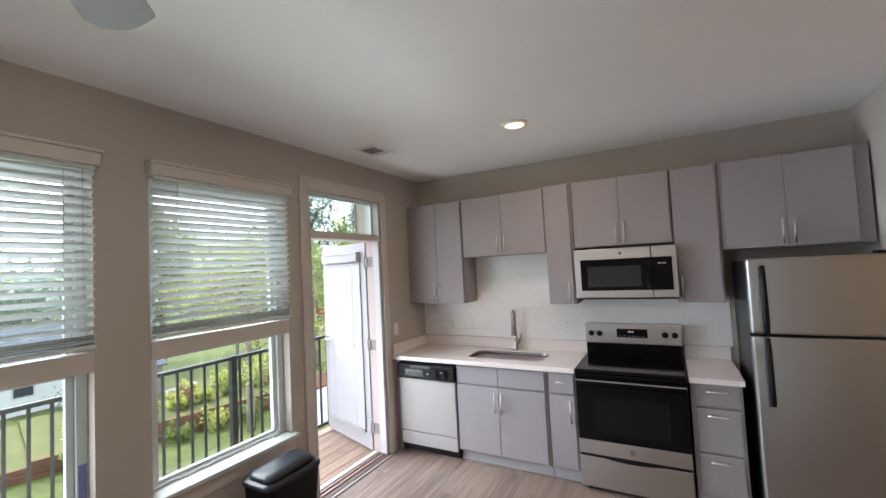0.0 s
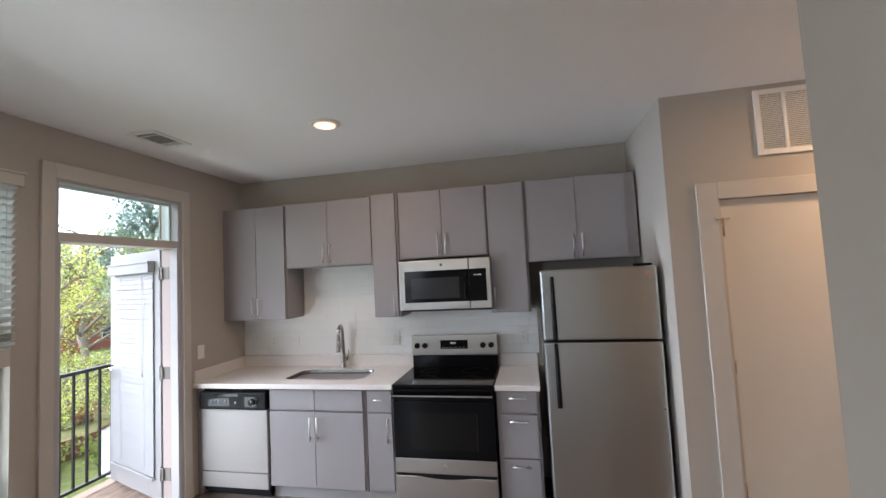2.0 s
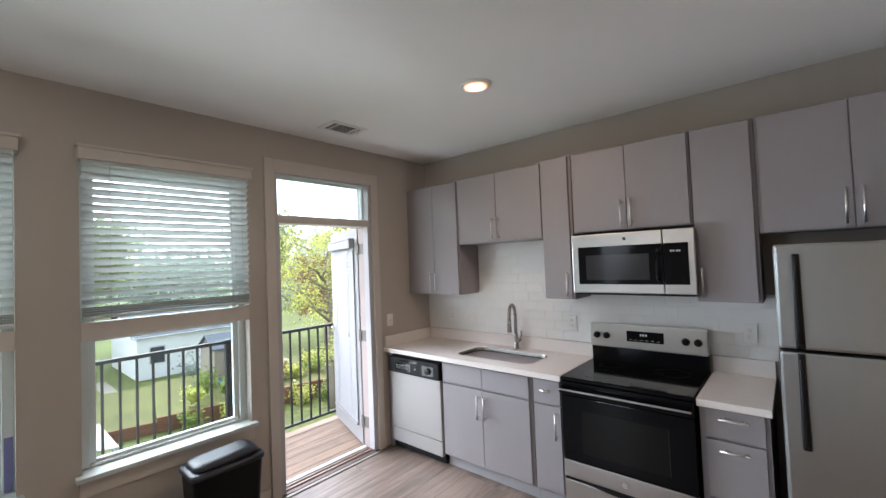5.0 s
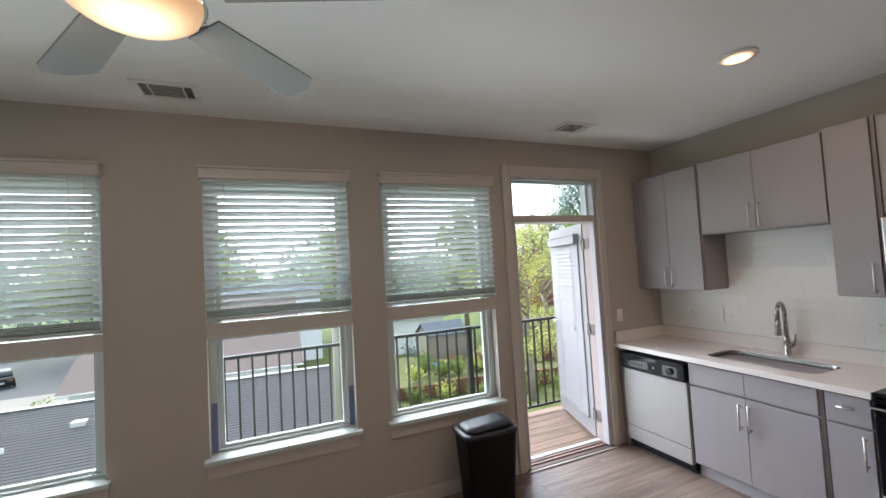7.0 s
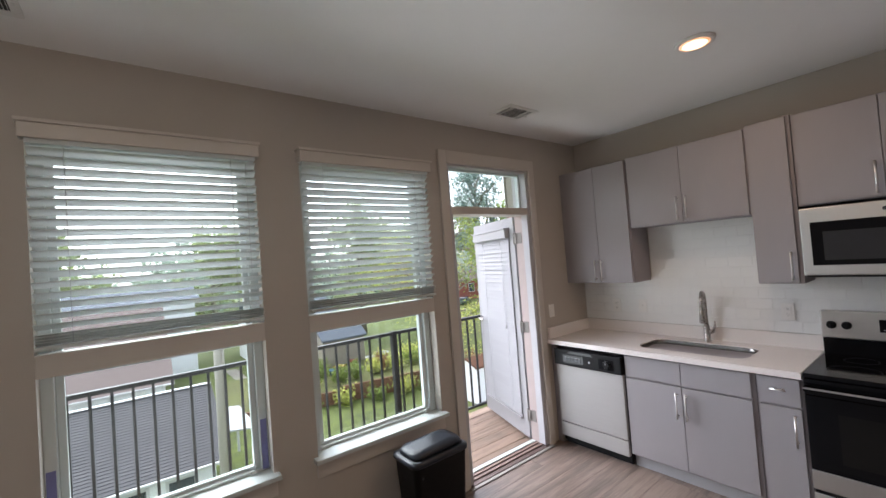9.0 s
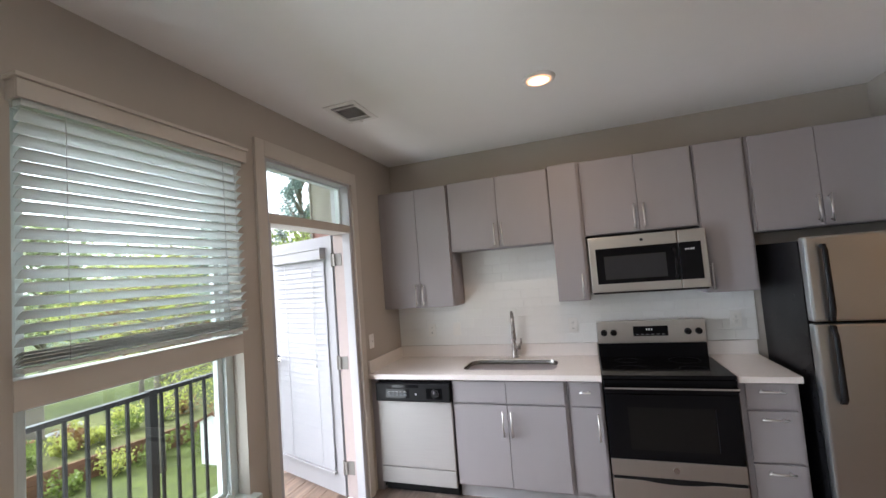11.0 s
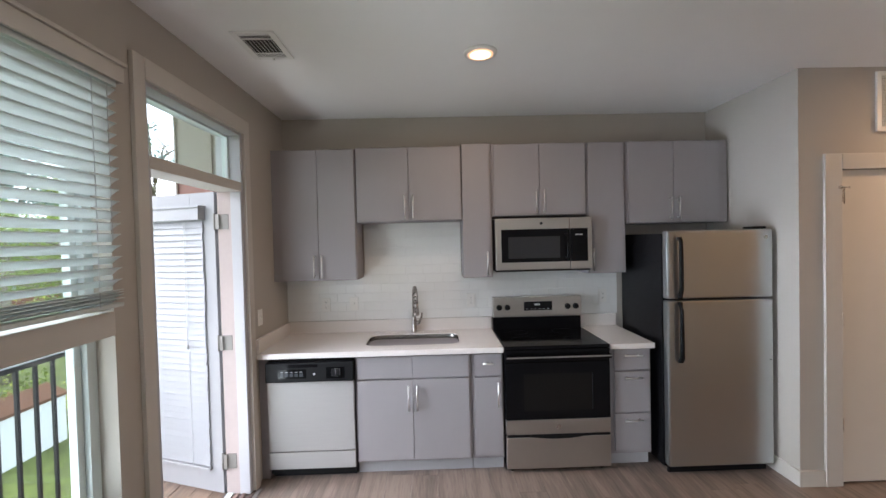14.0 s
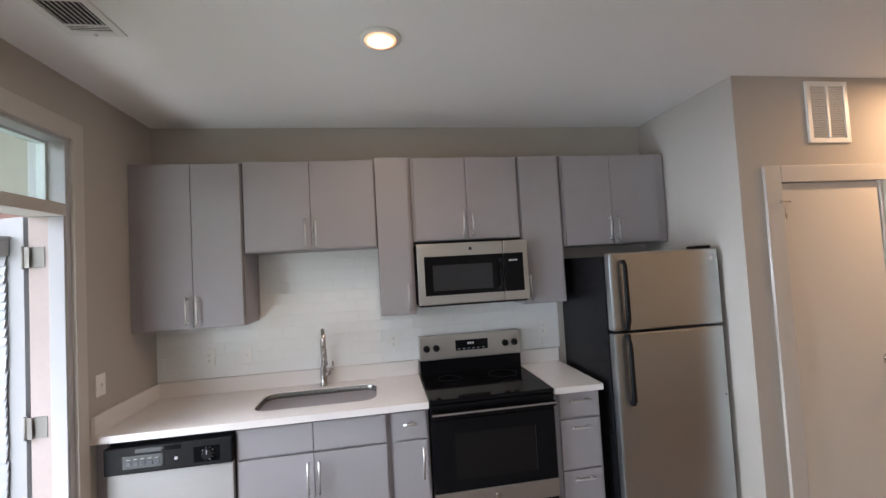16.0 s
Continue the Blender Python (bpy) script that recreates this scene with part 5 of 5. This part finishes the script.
part("wire", tube(bmesh.new(), [(0, 0, 7.0), (-4, -8, 6.2), (-6, -14, 6.4)], 0.02, 6), RAIL, pole)


def car(place, turn, paint, label):
    ob = thing("car", place, label, "car", "parked cars")
    ob.rotation_euler = (0, 0, radians(turn))
    body = loft(((0.80, 2.1, 0.28, 0.2), (0.88, 2.2, 0.42, 0.25), (0.9, 2.22, 0.75, 0.25), (0.86, 2.15, 0.95, 0.3)))
    part("body", body, paint, ob)
    part("cabin", loft(((0.80, 1.35, 0.951, 0.25), (0.72, 1.05, 1.42, 0.25), (0.66, 0.95, 1.48, 0.25))), DWIN, ob, "dark glazed cabin")
    for x in (-0.84, 0.84):
        for y in (-1.35, 1.35):
            wh = part("wheel", disc((x - 0.1, y, 0.33), "x", 0.33, 0.2, 20), BLACK, ob)
            part("rim", disc((x + (0.1 if x > 0 else -0.1), y, 0.33), "x", 0.2, 0.012 if x > 0 else -0.012, 16), NICKEL, wh)
    for x in (-0.6, 0.6):
        part("tail_light", box(x - 0.14, x + 0.14, -2.24, -2.19, 0.7, 0.82, 0.01), REDBRICK, ob)
    part("number_plate", box(-0.2, 0.2, -2.25, -2.215, 0.5, 0.62), GUTTER, ob)
    return ob


car((-48.0, -27.0, G + 0.03), 115, BLACK, "black car parked on the street")
car((-55.5, 45.0, G), 35, material("dark_green_paint", (0.015, 0.05, 0.03), 0.3), "dark green car parked beyond the lawn")
car((-53.0, 48.0, G), 35, BLACK, "black car parked beyond the lawn")

house("garden_shed", (-16.73, 13.8, G), 1.75, 3.0, 2.1, 0.40, WSIDE, TIMBER, "small white garden shed with a brown roof", over=0.08, gutter=False)
perg = thing("pergola", (-38.6, -16.2, G), "white painted timber pergola beside the pavement", "pergola")
for yy in (-1.3, 1.3):
    part("post", box(-0.07, 0.07, yy - 0.07, yy + 0.07, 0, 2.3), GUTTER, perg)
part("beam", box(-0.06, 0.06, -1.9, 1.9, 2.301, 2.46), GUTTER, perg)
part("bench_rail", box(-0.05, 0.05, -1.22, 1.22, 0.7, 0.8), GUTTER, perg)

# ---- trees and shrubs ----
BARK = material("grey_brown_bark", (0.22, 0.19, 0.155), 0.95, vary=0.3, scale=5, stretch=(1, 1, 0.3))
LEAF = see_through("spring_leaf", (0.20, 0.26, 0.06), 0.5)
LEAF2 = see_through("yellow_green_leaf", (0.46, 0.49, 0.13), 0.6)
# distance haze is put into the next three leaf colours, made paler
NEEDLE = see_through("blue_green_needles", (0.21, 0.28, 0.25), 0.5)
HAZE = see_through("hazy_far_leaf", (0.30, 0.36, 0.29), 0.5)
FAR = see_through("hazed_far_leaf", (0.30, 0.35, 0.17), 0.5)
RUST = see_through("rusty_young_leaf", (0.25, 0.14, 0.06), 0.4)


def leaves(points, size, seed, mat, name, parent, spread):
    """Many small two-triangle leaves scattered round the points."""
    r = np.random.RandomState(seed)
    pts = np.array(points)
    n = len(pts)
    a = r.normal(size=(n, 3))
    a /= np.linalg.norm(a, axis=1)[:, None]
    b = np.cross(a, r.normal(size=(n, 3)))
    b /= np.linalg.norm(b, axis=1)[:, None]
    s = size * r.uniform(0.6, 1.4, (n, 1))
    c = pts + r.normal(size=(n, 3)) * spread
    quad = np.stack([c - a * s, c + b * s * 0.6, c + a * s, c - b * s * 0.6], 1).reshape(-1, 3)
    me = bpy.data.meshes.new(name)
    me.from_pydata(quad.tolist(), [], np.arange(4 * n).reshape(-1, 4).tolist())
    me.materials.append(mat)
    ob = new(name, me)
    ob.parent = parent
    return ob


def tree(place, height, spread, seed, mat, count, label, leaf=0.16, bare=0.3, thin=0.09):
    r = random.Random(seed)
    ob = thing("tree", place, label, "tree", "trees")
    wood_bm = bmesh.new()
    trunk = [Vector((0, 0, 0))]
    for k in range(1, 7):
        trunk.append(Vector((r.uniform(-0.12, 0.12) * k * 0.4, r.uniform(-0.12, 0.12) * k * 0.4, height * 0.85 * k / 6)))
    base = height * 0.022
    tube(wood_bm, trunk, [base * (1 - 0.14 * k) for k in range(7)], 9)
    tips = []
    for k in range(16):
        f = bare + (0.95 - bare) * (k + r.random()) / 16
        at = f * 6
        i = min(5, int(at * 1.0))
        p = trunk[i].lerp(trunk[i + 1], min(1, max(0, at - i)))
        ang, reach = r.uniform(0, 2 * math.pi) + k * 2.4, spread * (1.05 - 0.55 * abs(f - 0.55) / 0.5) * r.uniform(0.65, 1.1)
        q = p + Vector((math.cos(ang) * reach * 0.5, math.sin(ang) * reach * 0.5, height * 0.07))
        e = p + Vector((math.cos(ang) * reach, math.sin(ang) * reach, height * r.uniform(0.06, 0.18)))
        tube(wood_bm, [p, q, e], [base * 0.4, base * 0.25, base * 0.06], 6)
        for m_ in range(5):
            f2 = r.uniform(0.35, 1.0)
            s0 = (p.lerp(q, f2 * 2) if f2 < 0.5 else q.lerp(e, f2 * 2 - 1))
            t = s0 + Vector((r.uniform(-1, 1), r.uniform(-1, 1), r.uniform(-0.2, 0.9))) * spread * 0.32
            tube(wood_bm, [s0, t], [base * 0.12, base * 0.03], 4)
            tips += [s0.lerp(t, 0.5), t, t + (t - s0) * 0.3]
        tips.append(e)
    part("trunk", wood_bm, BARK, ob, "grey-brown trunk and limbs")
    pts = [tips[r.randrange(len(tips))] for _ in range(count)]
    crown = leaves(pts, leaf, seed, mat, "crown", ob, spread * thin)
    tagged(crown, "loose crown of young leaves")
    return ob


def shrub(place, size, seed, mat, label, count=500):
    ob = thing("shrub", place, label, "shrub", "shrubs")
    r = random.Random(seed)
    tips, st = [], bmesh.new()
    for k in range(12):
        a = r.uniform(0, 2 * math.pi)
        e = Vector((math.cos(a) * size * r.uniform(0.2, 0.9), math.sin(a) * size * r.uniform(0.2, 0.9), size * r.uniform(0.4, 1.2)))
        tube(st, [(0, 0, 0), e * 0.6, e], [0.03, 0.02, 0.008], 5)
        tips += [e, e * 0.75, e * 0.5]
    part("stems", st, BARK, ob)
    leaves([tips[r.randrange(len(tips))] for _ in range(count)], 0.09, seed, mat, "foliage", ob, size * 0.17)
    return ob


tree((-19.0, 11.2, G), 11.5, 4.0, 1, LEAF2, 9000, "spreading spring tree with yellow-green leaves and pale limbs", 0.06, 0.25, 0.075)
tree((-17.2, 17.4, G), 12.0, 4.4, 2, LEAF, 9000, "bright green spring tree beside the lawn", 0.085, 0.25)
tree((-30.0, 31.0, G), 15.0, 5.0, 3, LEAF, 4200, "green tree on the far lawn", 0.2, 0.3)
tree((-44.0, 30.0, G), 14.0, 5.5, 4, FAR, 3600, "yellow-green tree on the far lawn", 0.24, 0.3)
tree((-34.0, 20.5, G), 10.0, 3.6, 5, RUST, 2600, "small tree with rusty young leaves", 0.16, 0.3)
tree((-27.0, 23.6, G), 19.5, 3.4, 6, NEEDLE, 9000, "tall blue-green pine beyond the lawn", 0.12, 0.4)
tree((-27.5, 19.0, G), 15.0, 3.6, 13, LEAF2, 900, "nearly bare spring tree with thin twigs", 0.06, 0.3)
tree((-23.0, 28.2, G), 23.5, 3.0, 14, NEEDLE, 8000, "tall blue-green pine near the building", 0.12, 0.45)
tree((-21.4, 29.6, G), 20.0, 3.4, 15, LEAF, 1100, "thinly leafed spring tree beside the pine", 0.07, 0.35)
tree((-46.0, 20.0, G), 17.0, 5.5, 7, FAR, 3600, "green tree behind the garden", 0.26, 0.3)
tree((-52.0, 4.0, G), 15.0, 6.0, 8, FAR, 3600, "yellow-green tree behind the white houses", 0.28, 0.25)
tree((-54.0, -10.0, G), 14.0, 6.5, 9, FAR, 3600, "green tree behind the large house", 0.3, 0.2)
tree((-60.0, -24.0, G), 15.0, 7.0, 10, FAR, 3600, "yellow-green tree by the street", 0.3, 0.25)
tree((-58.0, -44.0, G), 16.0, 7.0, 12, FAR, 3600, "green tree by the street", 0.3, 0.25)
for k, (x, y, s, m_) in enumerate(((-25.5, 6.3, 0.9, LEAF), (-23.8, 8.4, 0.8, LEAF), (-24.0, 11.6, 0.9, LEAF2), (-33.5, 8.6, 2.0, NEEDLE), (-23.9, 14.6, 1.0, LEAF), (-36.0, -13.0, 1.0, LEAF), (-34.5, -15.4, 1.1, LEAF2), (-33.0, -18.0, 0.9, LEAF), (-26.0, -2.0, 1.3, LEAF2), (-20.5, 16.6, 1.3, RUST), (-19.0, 13.6, 1.2, LEAF), (-22.0, 19.5, 1.5, LEAF), (-24.2, 5.4, 0.8, LEAF2), (-24.1, 7.3, 0.7, LEAF), (-24.0, 9.8, 0.8, LEAF2), (-24.1, 13.0, 0.9, LEAF), (-25.8, 9.2, 0.6, LEAF), (-26.4, 11.7, 0.7, LEAF2), (-27.6, 7.2, 0.8, LEAF), (-35.4, -16.8, 0.8, LEAF2), (-23.6, 16.0, 1.0, RUST), (-18.0, 18.0, 1.4, LEAF2), (-22.7, 4.6, 0.8, LEAF), (-22.4, 6.6, 0.9, LEAF2), (-21.6, 8.6, 0.8, LEAF), (-21.2, 10.4, 1.0, LEAF2), (-20.7, 12.2, 0.9, LEAF), (-24.6, 10.6, 0.9, RUST), (-26.5, 14.4, 1.0, LEAF2))):
    on_bed = 3.6 < y < 17.5 and -31.5 < x < -22.75 + (y - 7.6) * 0.222 - 0.2
    shrub((x, y, G + (BED if on_bed else 0)), s, 40 + k, m_, ("green leafy shrub", "blue-green evergreen shrub")[m_ is NEEDLE] + " in the garden")

# far woods
r = np.random.RandomState(3)
pts = []
for k in range(230):
    a = radians(r.uniform(95, 265))
    d = r.uniform(85, 150)
    cx_, cy_ = math.cos(a) * d, math.sin(a) * d
    hh = r.uniform(9, 19)
    for q in range(120):
        u = r.normal(size=3)
        u *= r.uniform(0.75, 1.0) / np.linalg.norm(u)
        pts.append((cx_ + u[0] * 5, cy_ + u[1] * 5, G + hh * 0.55 + u[2] * hh * 0.45))
woods = thing("far_woods", (0, 0, 0), "hazy green line of far spring trees", "trees", kind="stuff")
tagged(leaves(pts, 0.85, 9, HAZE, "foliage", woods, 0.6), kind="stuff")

# ---- pieces: tiles, planks, deck boards ----
TW, TH, GAP = 0.1525, 0.0775, 0.0014
tiles = thing("tile_backsplash", (0, YN, 1.016), "white glazed subway tiles in running bond behind the worktop", "backsplash", kind="structure")
part("grout_bed", box(XW + 0.001, 2.878, -0.0035, -0.0005, 0, 0.40), GROUT, tiles, "pale grout")
part("grout_bed", box(0.69, 1.52, -0.0035, -0.0005, 0.4005, 0.83), GROUT, tiles)
cache = {}
row, z = 0, 0.0015
while z < 0.83:
    for x_lo, x_hi, zmax in ((XW + 0.002, 2.878, 0.40), (0.69, 1.52, 0.83)):
        if (zmax < 0.5) != (z < 0.37):
            continue
        x = x_lo - (TW / 2 if row % 2 else 0) - 0.03
        while x < x_hi:
            a, b = max(x, x_lo), min(x + TW - GAP, x_hi)
            t = min(z + TH - GAP, zmax)
            if b - a > 0.012 and t - z > 0.012:
                key = (round(b - a, 3), round(t - z, 3))
                if key not in cache:
                    bm = bmesh.new()
                    wv, hv, e = key[0] / 2, key[1] / 2, 0.0013
                    o = [bm.verts.new((sx * wv, 0, sz * hv)) for sx, sz in ((-1, -1), (1, -1), (1, 1), (-1, 1))]
                    i_ = [bm.verts.new((sx * (wv - e), -0.0016, sz * (hv - e))) for sx, sz in ((-1, -1), (1, -1), (1, 1), (-1, 1))]
                    bm.faces.new(i_)
                    for k in range(4):
                        bm.faces.new((o[k], o[(k + 1) % 4], i_[(k + 1) % 4], i_[k]))
                    cache[key] = mesh_of("tile", bm, TILE)
                ob = piece("tile", cache[key], tiles, ((a + b) / 2, -0.0036, z + key[1] / 2))
                rj = random.Random(int(a * 1000) + row * 7919)
                ob.rotation_euler = (radians(rj.uniform(-0.35, 0.35)), 0, radians(rj.uniform(-0.25, 0.25)))
            x += TW
    z += TH
    row += 1

PW, PL = 0.18, 1.22
pcache = {}
rj = random.Random(21)
x = XW + 0.001
while x < XH - 0.01:
    wv = min(PW, XH - x)
    y = YS - rj.uniform(0, PL)
    y_end = (YN - 0.03) if x < XF - 0.02 else YH + 0.1
    while y < y_end:
        a, b = max(y, YS), min(y + PL, y_end)
        if b - a > 0.03 and not (x > XE + 0.12 and b < YE - 0.12):
            key = (round(wv, 3), round(b - a, 3))
            if key not in pcache:
                hx_, hy_, e = key[0] / 2, key[1] / 2, 0.0009
                bm = bmesh.new()
                lo = [bm.verts.new((sx * hx_, sy * hy_, -0.012)) for sx, sy in ((-1, -1), (1, -1), (1, 1), (-1, 1))]
                md = [bm.verts.new((sx * (hx_ - 0.0004), sy * (hy_ - 0.0003), -0.0009)) for sx, sy in ((-1, -1), (1, -1), (1, 1), (-1, 1))]
                hi = [bm.verts.new((sx * (hx_ - e), sy * (hy_ - e), 0)) for sx, sy in ((-1, -1), (1, -1), (1, 1), (-1, 1))]
                bm.faces.new(hi)
                for p_, q_ in ((lo, md), (md, hi)):
                    for k in range(4):
                        bm.faces.new((p_[k], p_[(k + 1) % 4], q_[(k + 1) % 4], q_[k]))
                pcache[key] = mesh_of("plank", bm, FLOORWOOD)
            piece("plank", pcache[key], floor, (x + wv / 2, (a + b) / 2, 0.0))
        y += PL
    x += PW

DL = (-0.41 - BY0 + 0.01) / 2
dme = mesh_of("deck_board", box(-0.0687, 0.0687, -DL, DL, -0.03, 0.0, 0.004), DECKWOOD)
dme2 = mesh_of("deck_board", box(-0.0687, 0.0687, -1.0, 1.0, -0.03, 0.0, 0.004), DECKWOOD)
for k in range(7):
    xb = XW - TOUT - 0.08 - k * 0.141
    piece("deck_board", dme, deck, (xb, -0.41 - DL, 0))
    s_ = piece("deck_board", dme2, deck, (xb, -0.40 + 0.15, 0))
    s_.scale = (1, 0.15, 1)
